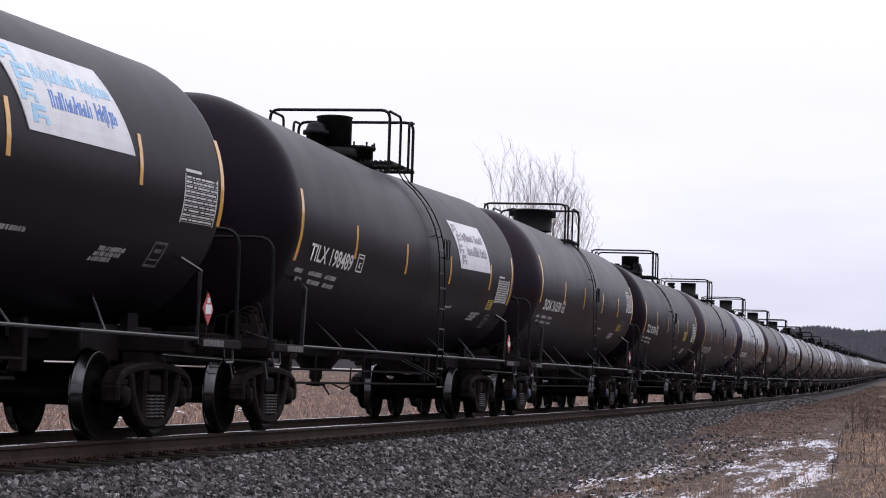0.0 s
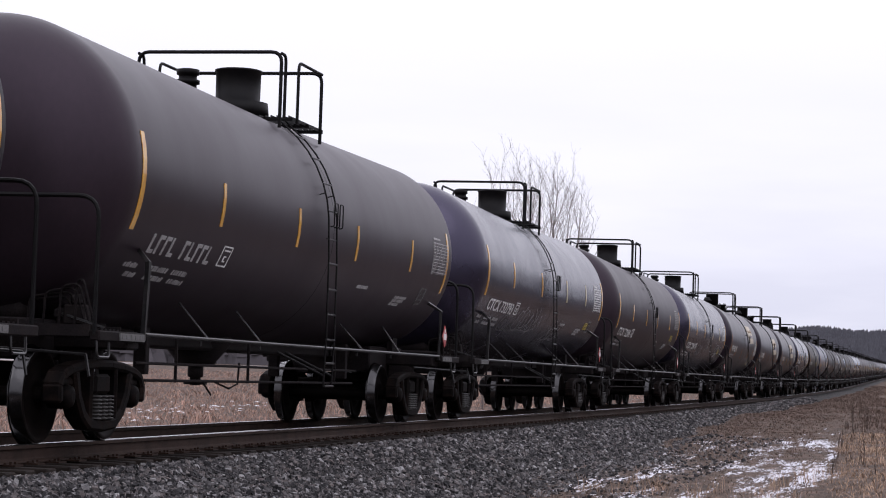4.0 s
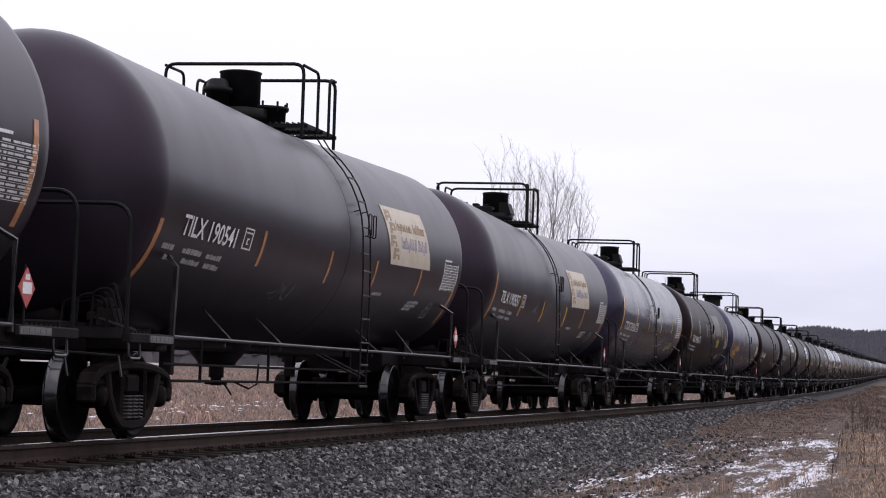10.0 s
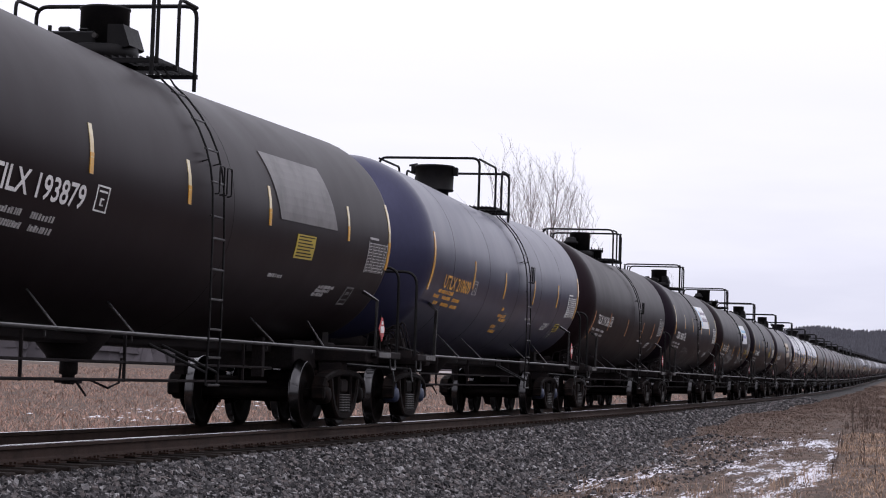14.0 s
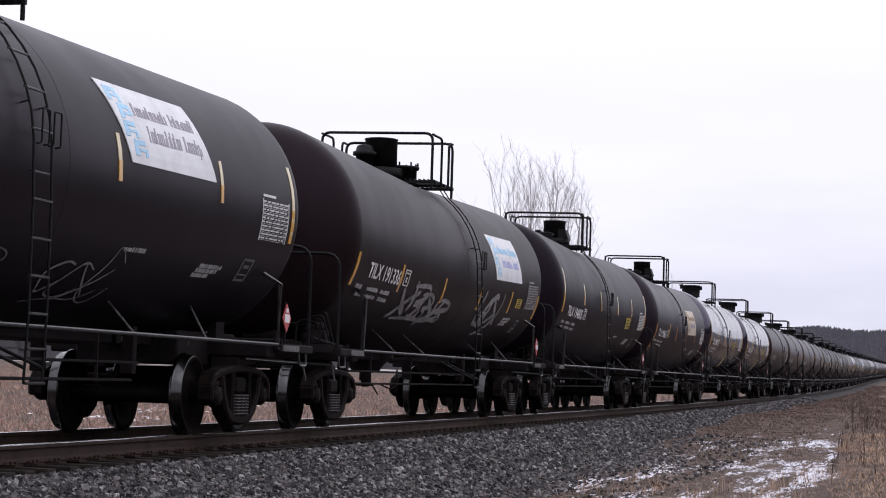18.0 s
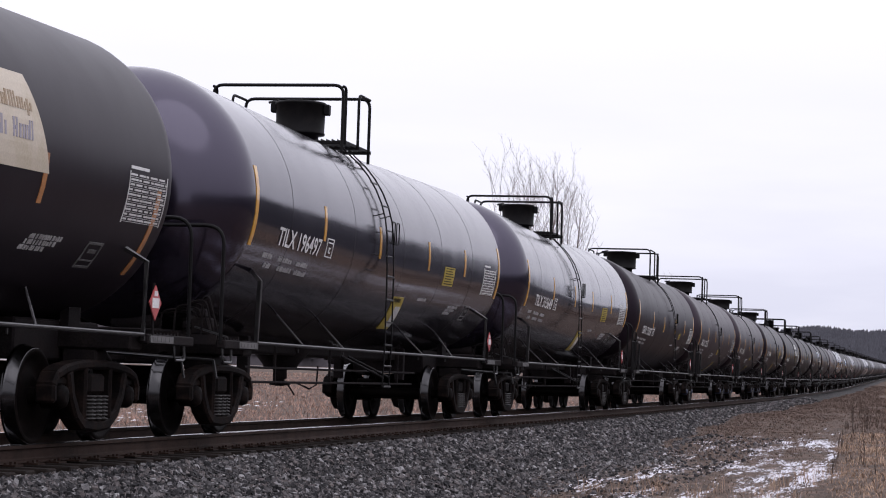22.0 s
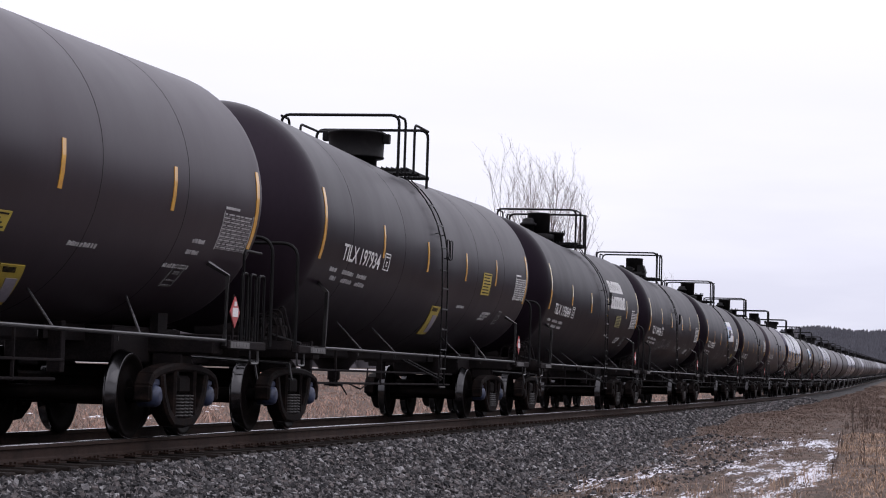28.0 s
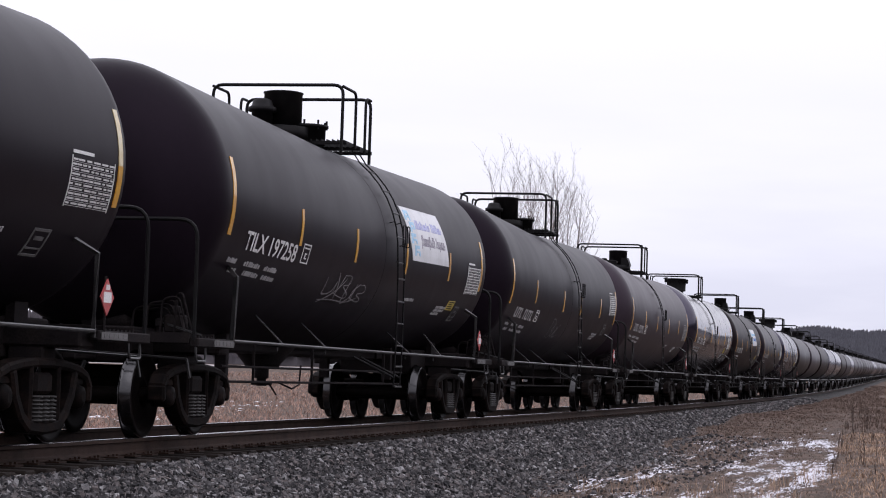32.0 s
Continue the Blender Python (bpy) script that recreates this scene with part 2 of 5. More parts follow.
def ground_material():
    """Matted dead grass and soil, with streaks of old snow on the open strip beside the track."""
    m = mat("dry_grass_ground", (0.064, 0.048, 0.040), 0.95, 0.0, 0.75, 2.4, 0.06, 22, (1.5, 0.7, 1), tone=(0.155, 0.111, 0.088), spec=0.1)
    n, l = m.node_tree.nodes, m.node_tree.links
    b = n["Principled BSDF"]
    old = b.inputs["Base Color"].links[0].from_socket
    co, mp, a, fine = n.new("ShaderNodeTexCoord"), n.new("ShaderNodeMapping"), n.new("ShaderNodeTexNoise"), n.new("ShaderNodeTexNoise")
    l.new(co.outputs["Object"], mp.inputs["Vector"])
    mp.inputs["Scale"].default_value = (2.6, 0.26, 1.0)
    mp.inputs["Rotation"].default_value = (0, 0, radians(1.5))
    for t, s, d, r in ((a, 0.85, 8.0, 0.66), (fine, 8.0, 5.0, 0.72)):
        t.inputs["Scale"].default_value, t.inputs["Detail"].default_value, t.inputs["Roughness"].default_value = s, d, r
        l.new(mp.outputs[0], t.inputs["Vector"])

    def calc(op, p, q):
        m_ = n.new("ShaderNodeMath")
        m_.operation = op
        for i, v in enumerate((p, q)):
            if isinstance(v, (int, float)):
                m_.inputs[i].default_value = v
            else:
                l.new(v, m_.inputs[i])
        return m_.outputs[0]

    sep = n.new("ShaderNodeSeparateXYZ")
    l.new(co.outputs["Object"], sep.inputs[0])
    lane = calc("ADD", sep.outputs["X"], calc("MULTIPLY", sep.outputs["Y"], 0.018))
    belt = n.new("ShaderNodeValToRGB")      # how readily snow lies, across the strip beside the track
    stops = ((0.0, 0.0), (0.37, 0.0), (0.455, 0.76), (0.64, 0.80), (0.72, 1.0), (0.80, 0.98), (0.86, 0.45), (1.0, 0.0))
    while len(belt.color_ramp.elements) < len(stops):
        belt.color_ramp.elements.new(0.5)
    for e, (p, v) in zip(belt.color_ramp.elements, stops):
        e.position, e.color = p, (v, v, v, 1)
    l.new(calc("MULTIPLY", lane, 0.1), belt.inputs["Fac"])
    end = n.new("ShaderNodeMapRange")
    end.inputs["From Min"].default_value, end.inputs["From Max"].default_value = 60.0, 88.0
    end.inputs["To Min"].default_value, end.inputs["To Max"].default_value = 0.0, 0.3
    l.new(sep.outputs["Y"], end.inputs["Value"])
    near = calc("SUBTRACT", calc("MULTIPLY", belt.outputs["Color"], 0.25), calc("ADD", end.outputs[0], 0.162))
    back = n.new("ShaderNodeMapRange")      # the foot of the far slope
    back.inputs["From Min"].default_value, back.inputs["From Max"].default_value = 0.8, 2.6
    back.inputs["To Min"].default_value, back.inputs["To Max"].default_value = 0.03, -0.15
    l.new(calc("ABSOLUTE", calc("ADD", sep.outputs["X"], 5.6), 0.0), back.inputs["Value"])
    level = calc("ADD", calc("MAXIMUM", near, back.outputs[0]), a.outputs["Fac"])
    level = calc("ADD", level, calc("MULTIPLY", calc("SUBTRACT", fine.outputs["Fac"], 0.5), 0.60))
    c, mx = n.new("ShaderNodeMapRange"), n.new("ShaderNodeMixRGB")
    c.inputs["From Min"].default_value, c.inputs["From Max"].default_value = 0.60, 0.64
    mx.inputs["Color2"].default_value = (0.56, 0.555, 0.60, 1)
    l.new(level, c.inputs["Value"])
    l.new(c.outputs[0], mx.inputs["Fac"])
    l.new(old, mx.inputs["Color1"])
    l.new(mx.outputs[0], b.inputs["Base Color"])
    return m


GROUND = ground_material()

# ---- the track's line: straight, with a slow sag that climbs far ahead ----
SAG, SAG_END = 3.12e-5, 320.0


def rise(y):
    y = max(y, 0.0)
    return SAG * (y * y / 2 if y < SAG_END else SAG_END * SAG_END / 2 + SAG_END * (y - SAG_END))


def grade(y):
    return SAG * min(max(y, 0.0), SAG_END)


# ---- mesh helpers ----
def mesh_object(name, bm, materials, parent=None, label="", smooth=False):
    me = bpy.data.meshes.new(name)
    bm.normal_update()
    bm.to_mesh(me)
    bm.free()
    for m in materials if isinstance(materials, (list, tuple)) else [materials]:
        me.materials.append(m)
    if smooth:
        me.polygons.foreach_set("use_smooth", [True] * len(me.polygons))
    ob = new(name, me)
    ob.parent = parent
    return tagged(ob, label)


def part(name, bm, material, parent, label="", smooth=False):
    return mesh_object(name, bm, material, parent, label, smooth)


def raw(name, verts, faces, materials, parent=None, label="", smooth=False):
    me = bpy.data.meshes.new(name)
    me.from_pydata([tuple(v) for v in verts], [], [tuple(f) for f in faces])
    for m in materials if isinstance(materials, (list, tuple)) else [materials]:
        me.materials.append(m)
    if smooth:
        me.polygons.foreach_set("use_smooth", [True] * len(me.polygons))
    me.update()
    ob = new(name, me)
    ob.parent = parent
    return tagged(ob, label)


def box(bm, x0, x1, y0, y1, z0, z1, bevel=0.0, m=None, index=0):
    r = bmesh.ops.create_cube(bm, size=1.0)
    vs = r["verts"]
    for v in vs:
        v.co = Vector((x0 + (v.co.x + 0.5) * (x1 - x0), y0 + (v.co.y + 0.5) * (y1 - y0), z0 + (v.co.z + 0.5) * (z1 - z0)))
    fs = {f for v in vs for f in v.link_faces}
    for f in fs:
        f.material_index = index
    if bevel:
        es = {e for v in vs for e in v.link_edges}
        g = bmesh.ops.bevel(bm, geom=list(es), offset=bevel, segments=1, affect="EDGES", profile=0.5)
        vs = list({v for f in g["faces"] for v in f.verts} | {v for v in vs if v.is_valid})
    if m is not None:
        bmesh.ops.transform(bm, matrix=m, verts=[v for v in vs if v.is_valid])
    return bm


def boxes(*list_, bevel=0.0):
    bm = bmesh.new()
    for b in list_:
        box(bm, *b, bevel=bevel)
    return bm


def rod(bm, a, b, r, n=8, r2=None, caps=True):
    a, b = Vector(a), Vector(b)
    d = b - a
    m = Matrix.Translation((a + b) / 2) @ d.to_track_quat("Z", "Y").to_matrix().to_4x4()
    bmesh.ops.create_cone(bm, cap_ends=caps, segments=n, radius1=r, radius2=r if r2 is None else r2, depth=d.length, matrix=m)
    return bm


def tube(bm, pts, r, n=8):
    """A bent pipe through pts, with rounded joints."""
    pts = [Vector(p) for p in pts]
    rings = []
    for i, p in enumerate(pts):
        d = (pts[min(i + 1, len(pts) - 1)] - pts[max(i - 1, 0)]).normalized()
        q = d.to_track_quat("Z", "Y").to_matrix()
        rings.append([bm.verts.new(p + q @ Vector((r * math.cos(2 * math.pi * k / n), r * math.sin(2 * math.pi * k / n), 0))) for k in range(n)])
    for a, b in zip(rings, rings[1:]):
        for k in range(n):
            j = min(range(n), key=lambda s: (b[s].co - a[0].co).length) if k == 0 else j
            bm.faces.new((a[k], a[(k + 1) % n], b[(k + 1 + j) % n], b[(k + j) % n]))
    bm.faces.new(rings[0][::-1])
    bm.faces.new(rings[-1])
    return bm


def bend(pts, radius, steps=4):
    """Rounds the inner corners of a line of points."""
    pts = [Vector(p) for p in pts]
    out = [pts[0]]
    for a, p, b in zip(pts, pts[1:], pts[2:]):
        u, v = (a - p), (b - p)
        r = min(radius, u.length / 2, v.length / 2)
        p0, p1 = p + u.normalized() * r, p + v.normalized() * r
        for i in range(steps + 1):
            t = i / steps
            out.append(p0 * (1 - t) ** 2 + p * 2 * t * (1 - t) + p1 * t * t)
    return out + [pts[-1]]


def lathe(bm, profile, axis="X", n=24, offset=(0, 0, 0), indices=None):
    """Turns (along, radius) pairs about an axis. indices: a material index for each span."""
    o = Vector(offset)
    rings = []
    for s, r in profile:
        ring = []
        for k in range(n):
            c, d = r * math.cos(2 * math.pi * k / n), r * math.sin(2 * math.pi * k / n)
            ring.append(bm.verts.new(o + Vector({"X": (s, c, d), "Y": (d, s, c), "Z": (c, d, s)}[axis])))
        rings.append(ring)
    for i, (a, b) in enumerate(zip(rings, rings[1:])):
        for k in range(n):
            f = bm.faces.new((a[k], a[(k + 1) % n], b[(k + 1) % n], b[k]))
            if indices:
                f.material_index = indices[i]
            f.smooth = True
    bm.faces.new(rings[0][::-1])
    bm.faces.new(rings[-1])
    return bm

# ---- tank car ----
R, ZC = 1.52, 2.69          # tank radius and axis height above the rail
HALF = 7.42                 # half the straight shell
HEADS = 0.78                # depth of the domed ends
TRUCKS = (-7.05, 6.74)      # truck centres along the car
LONG = (13, 19, 20, 21, 22, 23, 24, 30)     # cars whose tank reaches further back
LONG_END = 7.95
SHELL = {"mid": 0.0, "span": HALF, "drop": 0.125, "lift": -0.01}     # both halves slope down to the middle


def shape_shell(long, drop=0.125):
    """Sets the shell on which tanks and their marks are built."""
    end = LONG_END if long else HALF
    SHELL.update(mid=(end - HALF) / 2, span=(end + HALF) / 2, drop=0.12 if long else drop, lift=0.03 if long else 0.03 if drop == 0 else 0.01 if drop < 0.1 else -0.01)
    return end


def droop(y):
    return SHELL["lift"] - SHELL["drop"] * max(0.0, 1 - abs(y - SHELL["mid"]) / SHELL["span"])


def on_tank(y, a, lift=0.006, r=R):
    """A point on the near side of the shell, a degrees above its waist."""
    a = radians(a)
    return Vector(((r + lift) * math.cos(a), y, ZC + droop(y) + (r + lift) * math.sin(a)))


def patch(bm, y0, y1, a0, a1, lift=0.006, slant=0.0, index=0, steps=0):
    """A thin plate bent round the shell; slant: metres by which its top is shifted along the car."""
    n = steps or max(1, int(abs(a1 - a0) / 5))
    rows = []
    for i in range(n + 1):
        a, s = a0 + (a1 - a0) * i / n, slant * i / n
        rows.append([[bm.verts.new(on_tank(y + s, a, k)) for y in (y0, y1)] for k in (lift, 0.0)])
    for p, q in zip(rows, rows[1:]):
        f = bm.faces.new((p[0][0], p[0][1], q[0][1], q[0][0]))
        f.material_index = index
        for j in (0, 1):
            c = (p[0][j], q[0][j], q[1][j], p[1][j])
            bm.faces.new(c if j == 0 else c[::-1]).material_index = index
    for r_, flip in ((rows[0], 1), (rows[-1], 0)):
        c = (r_[0][0], r_[0][1], r_[1][1], r_[1][0])
        bm.faces.new(c[::-1] if flip else c).material_index = index
    return bm


def letters(text):
    """A flat mesh of a line of lettering."""
    cu = bpy.data.curves.new("lettering", "FONT")
    cu.body, cu.size, cu.resolution_u, cu.offset = text, 1.0, 3, 0.016
    ob = bpy.data.objects.new("lettering", cu)
    scene.collection.objects.link(ob)
    me = bpy.data.meshes.new_from_object(ob.evaluated_get(bpy.context.evaluated_depsgraph_get()))
    bpy.data.objects.remove(ob)
    return me


# ---- the train's cars, from the leading one: marks, paint, fittings, signs ----
# (mark, paint, dome, sign, stripes with painted sky sheen?, yellow decals); no mark: too worn to read
SPEC = {
    0: ("", "matte", "tall", "white", 0, 0),
    1: ("TILX 198489", "matte", "tall", "white", 0, 1),
    2: ("SIOX 31039", "charcoal", "wide", "", 0, 1),
    3: ("TILX 315704", "matte", "angled", "", 0, 2),
    4: ("", "dusty", "twin", "", 0, 0),
    5: ("CTCX 732793", "blue", "twin", "", 0, 1),
    6: ("CTCX 732096", "dusty", "twin", "", 0, 1),
    7: ("CTCX 732847", "blue", "twin", "", 0, 1),
    8: ("TILX 190539", "satin", "tall", "tan", 0, 2),
    9: ("TILX 190541", "satin", "tall", "tan", 0, 0),
    10: ("TILX 190557", "satin", "angled", "tan", 0, 0),
    11: ("CTCX 731316", "blue", "angled", "", 0, 1),
    12: ("TILX 193879", "brown", "angled", "grey", 1, 2),
    13: ("UTLX 210609", "slate", "drum", "", 0, 1),
    14: ("TILX 191386", "brown", "tall", "", 0, 1),
    15: ("TCBX 196212", "matte", "angled", "white", 1, 0),
    16: ("TILX 191336", "brown", "tall", "white", 0, 1),
    17: ("TILX 194805", "matte", "angled", "", 1, 2),
    18: ("TILX 190565", "charcoal", "angled", "tan", 0, 0),
    19: ("TILX 196497", "gloss", "drum", "", 0, 3),
    20: ("TILX 315649", "gloss", "drum", "", 0, 3),
    21: ("CBTX 738037", "charcoal", "wide", "", 0, 1),
    22: ("BRGX 1225", "dusty", "wide", "", 0, 3),
    23: ("BRGX 1208", "dusty", "wide", "", 0, 3),
    24: ("TILX 197934", "charcoal", "wide", "", 0, 3),
    25: ("TILX 193849", "matte", "tall", "letters", 1, 2),
    26: ("TILX 194926", "matte", "angled", "", 1, 0),
    27: ("TILX 197258", "matte", "tall", "white", 0, 1),
    28: ("", "matte", "tall", "", 0, 0),
    29: ("", "dusty", "angled", "", 0, 0),
    30: ("", "gloss", "drum", "", 0, 2),
    31: ("", "brown", "angled", "white", 0, 1),
    32: ("", "charcoal", "angled", "", 1, 0),
    33: ("", "blue", "wide", "", 0, 1),
}
LETTERING = {v[0]: letters(v[0]) for v in SPEC.values() if v[0]}


def words(name, text, y0, z_mid, height, material, parent, label="", width=2.1):
    """Lettering bent onto the shell: from y0 on, width metres long, its middle z_mid degrees above the waist."""
    bm = bmesh.new()
    bm.from_mesh(LETTERING[text])
    cap = 0.70
    left, right = min(v.co.x for v in bm.verts), max(v.co.x for v in bm.verts)
    for v in bm.verts:
        u, w = (v.co.x - left) / (right - left) * width, (v.co.y - cap / 2) * height
        v.co = on_tank(y0 + u, z_mid + math.degrees(w / R / cap), 0.010)
    return part(name, bm, material, parent, label)


def scrawl(name, parent, y0, y1, a0, a1, seed, broad=False, material=None):
    """Hand-sprayed letters that nobody can read: slanting stems, loops and hooks with a tapering line, and one long flourish."""
    rnd = random.Random(seed)
    bm = bmesh.new()
    high = radians(a1 - a0) * R
    count = max(3, round((y1 - y0) / (0.62 if broad else 0.36)))
    lift = [0.007]

    def stroke(pts, width):
        line = []
        pts = [pts[0]] + pts + [pts[-1]]
        for i in range(len(pts) - 2):
            m0, m1 = (pts[i] + pts[i + 1]) / 2, (pts[i + 1] + pts[i + 2]) / 2
            line += [m0 * (1 - t) ** 2 + pts[i + 1] * 2 * t * (1 - t) + m1 * t * t for t in (s / 5 for s in range(5))]
        lift[0] += 0.0003
        last = None
        for i, q in enumerate(line):
            d = line[min(i + 1, len(line) - 1)] - line[max(i - 1, 0)]
            if d.length < 1e-6:
                continue
            w = width * (0.45 + 0.55 * math.sin(math.pi * (i + 1) / (len(line) + 1))) * rnd.uniform(0.8, 1.15)
            nrm = Vector((-d.y, d.x)).normalized() * w
            pair = [bm.verts.new(on_tank(y0 + p.x, a0 + math.degrees(p.y / R), lift[0])) for p in (q + nrm / 2, q - nrm / 2)]
            if last:
                bm.faces.new((last[0], last[1], pair[1], pair[0]))
            last = pair

    wide = (y1 - y0) / count
    lean = 0.22 * high
    for k in range(count):
        x = wide * (k + 0.1)
        base, top = high * rnd.uniform(0.08, 0.25), high * rnd.uniform(0.72, 0.98)
        kind = rnd.randrange(4)
        at = lambda u, v: Vector((x + (u + rnd.uniform(-0.28, 0.28)) * wide * 1.45 + lean * (v - 0.5), base + (top - base) * (v + rnd.uniform(-0.14, 0.14))))
        w = (0.13 if broad else 0.030) * rnd.uniform(0.8, 1.2)
        if kind == 0:       # stem and bowl
            stroke([at(0.1, 1), at(0.05, 0.5), at(0.1, 0)], w)
            stroke([at(0.1, 0.95), at(0.9, 1.0), at(0.95, 0.55), at(0.15, 0.5), at(0.9, 0.35), at(0.85, -0.05), at(0.1, 0.05)], w * 0.7)
        elif kind == 1:     # open loop
            stroke([at(0.9, 0.85), at(0.5, 1.1), at(0.0, 0.7), at(0.05, 0.1), at(0.6, -0.1), at(1.0, 0.3)], w)
        elif kind == 2:     # crossed stems
            stroke([at(0.0, 0.95), at(0.35, 0.5), at(0.95, 0.0)], w)
            stroke([at(0.95, 1.0), at(0.5, 0.45), at(0.1, -0.1), at(-0.2, -0.25)], w * 0.8)
        else:               # cup
            stroke([at(0.0, 1), at(-0.05, 0.2), at(0.3, -0.1), at(0.75, 0.2), at(0.8, 1.0), at(0.85, 0.2), at(1.1, 0.05)], w * 0.9)
    if count > 3:
        stroke([Vector((0.05, 0.02)), Vector(((y1 - y0) * 0.4, high * 0.14)), Vector(((y1 - y0) * 0.75, high * 0.10)), Vector((y1 - y0, high * 0.35))], 0.07 if broad else 0.02)
    return part(name, bm, material or SPRAY, parent, "sprayed white graffiti strokes")


def tank_mesh(name, parent, paint, n=64, end=HALF, seams=()):
    prof = []
    for i in range(15):
        t = math.pi / 2 * i / 14
        prof.append((-HALF - HEADS * math.cos(t), max(0.01, R * math.sin(t))))
    prof += [(-HALF + 0.05, R), (SHELL["mid"], R), (end - 0.05, R)]
    for i in range(15):
        t = math.pi / 2 * (14 - i) / 14
        prof.append((end + HEADS * math.cos(t), max(0.01, R * math.sin(t))))
    bm = bmesh.new()
    lathe(bm, prof, "Y", n, (0, 0, ZC))
    for v in bm.verts:
        v.co.z += droop(v.co.y)
    tank = part(name, bm, paint, parent)
    for y in seams:
        bm = bmesh.new()
        w = 0.010
        lathe(bm, [(y - w, R - 0.002), (y - w * 0.5, R + 0.0016), (y + w * 0.5, R + 0.0016), (y + w, R - 0.002)], "Y", n, (0, 0, ZC + droop(y)))
        part("weld_seam", bm, BLACK, tank, "thin dark weld seam")
    return tank


def dome_parts(car, kind, y, flat=False):
    """The fittings on top of the tank, round y along the car."""
    top = ZC + R
    if kind == "tall":
        bm = bmesh.new()
        lathe(bm, [(top - 0.16, 0.42), (top + 0.03, 0.42), (top + 0.04, 0.36)], "Z", 28, (0, y, 0))
        part("dome_base", bm, BLACK, car)
        bm = bmesh.new()
        lathe(bm, [(top + 0.02, 0.275), (top + 0.51, 0.275), (top + 0.52, 0.287), (top + 0.535, 0.287), (top + 0.545, 0.25)], "Z", 28, (0.02, y, 0))
        part("protective_housing", bm, BLACK, car, "tall black cylindrical protective housing")
        bm = bmesh.new()
        lathe(bm, [(top - 0.1, 0.15), (top + 0.20, 0.15), (top + 0.21, 0.20), (top + 0.27, 0.20), (top + 0.28, 0.16), (top + 0.37, 0.13), (top + 0.39, 0.09)], "Z", 16, (-0.16, y - 0.42, 0))
        part("safety_valve", bm, BLACK, car)
        bm = bmesh.new()
        lathe(bm, [(top - 0.2, 0.24), (top + 0.04, 0.24), (top + 0.05, 0.28), (top + 0.09, 0.28), (top + 0.10, 0.20)], "Z", 22, (0.36, y + 0.20, 0))
        lid = part("manway", bm, BLACK, car, "bolted manway cover")
        for k in range(8):
            a = 2 * math.pi * k / 8
            c, d = 0.36 + 0.26 * math.cos(a), y + 0.2 + 0.26 * math.sin(a)
            part("bolt", rod(bmesh.new(), (c, d, top + 0.02), (c, d, top + 0.15), 0.016, 6), BLACK, lid)
    elif kind == "angled":
        bm = bmesh.new()
        lathe(bm, [(top - 0.15, 0.40), (top + 0.02, 0.40), (top + 0.03, 0.36)], "Z", 24, (0.16, y, 0))
        part("dome_base", bm, BLACK, car)
        bm = bmesh.new()
        lathe(bm, [(top - 0.02, 0.27), (top + 0.43, 0.27), (top + 0.44, 0.28), (top + 0.46, 0.28), (top + 0.47, 0.25)], "Z", 28, (0.18, y, 0))
        part("protective_housing", bm, BLACK, car, "black cylindrical protective housing")
        bm = bmesh.new()
        out = ((0.05, 0.25), (0.30, 0.25), (0.38, 0.02), (0.34, 0.0), (0.05, -0.03))
        rings = [[bm.verts.new((a + 0.18, y + b, top + c)) for a, c in out] for b in (-0.24, 0.24)]
        bm.faces.new(rings[0][::-1])
        bm.faces.new(rings[1])
        for i in range(5):
            bm.faces.new((rings[0][i], rings[0][(i + 1) % 5], rings[1][(i + 1) % 5], rings[1][i]))
        bmesh.ops.recalc_face_normals(bm, faces=bm.faces)
        part("flared_guard", bm, BLACK, car)
        part("valve_box", boxes((-0.34, 0.18, y - 0.30, y + 0.2, top - 0.2, top + 0.17), (-0.28, -0.14, y - 0.22, y, top + 0.17, top + 0.23), (-0.02, 0.10, y - 0.28, y - 0.1, top + 0.17, top + 0.205), bevel=0.02), BLACK, car)
        bm = bmesh.new()
        rod(bm, (-0.42, y - 0.1, top - 0.1), (-0.42, y - 0.1, top + 0.26), 0.022, 6)
        rod(bm, (-0.50, y - 0.1, top + 0.13), (-0.30, y - 0.1, top + 0.15), 0.03, 6)
        part("vent_valve", bm, BLACK, car)
        bm = bmesh.new()
        rod(bm, (0.20, y - 0.31, top + 0.11), (0.20, y - 0.36, top + 0.11), 0.03, 8)
        part("guard_bolt", bm, SPRING, car)
    elif kind in ("wide", "drum"):
        q = 1.0 if kind == "wide" else 0.8
        bm = bmesh.new()
        lid = 0.47 if flat else 0.56 if kind == "wide" else 0.52
        lathe(bm, [(top - 0.2, 0.34 * q), (top + 0.03, 0.34 * q), (top + 0.04, 0.45 * q), (top + 0.06, 0.46 * q), (top + 0.08, 0.445 * q), (top + lid - 0.05, 0.46 * q), (top + lid - 0.04, 0.475 * q), (top + lid - 0.01, 0.475 * q), (top + lid, 0.45 * q)], "Z", 36, (0, y, 0))
        part("protective_housing", bm, BLACK, car, "wide black drum-shaped protective housing")
        for latch in ((-0.56 * q, -0.44 * q, y - 0.07, y + 0.07, top + lid - 0.15, top + lid + 0.02), (0.44 * q, 0.56 * q, y - 0.06, y + 0.06, top + lid - 0.19, top + lid - 0.03)):
            part("cover_latch", boxes(latch, bevel=0.015), BLACK, car)
        bm = bmesh.new()
        rod(bm, (-0.62 * q, y, top + lid), (-0.42 * q, y, top + lid + 0.03), 0.02, 6)
        part("hinge_pin", bm, BLACK, car)
    else:
        bm = bmesh.new()
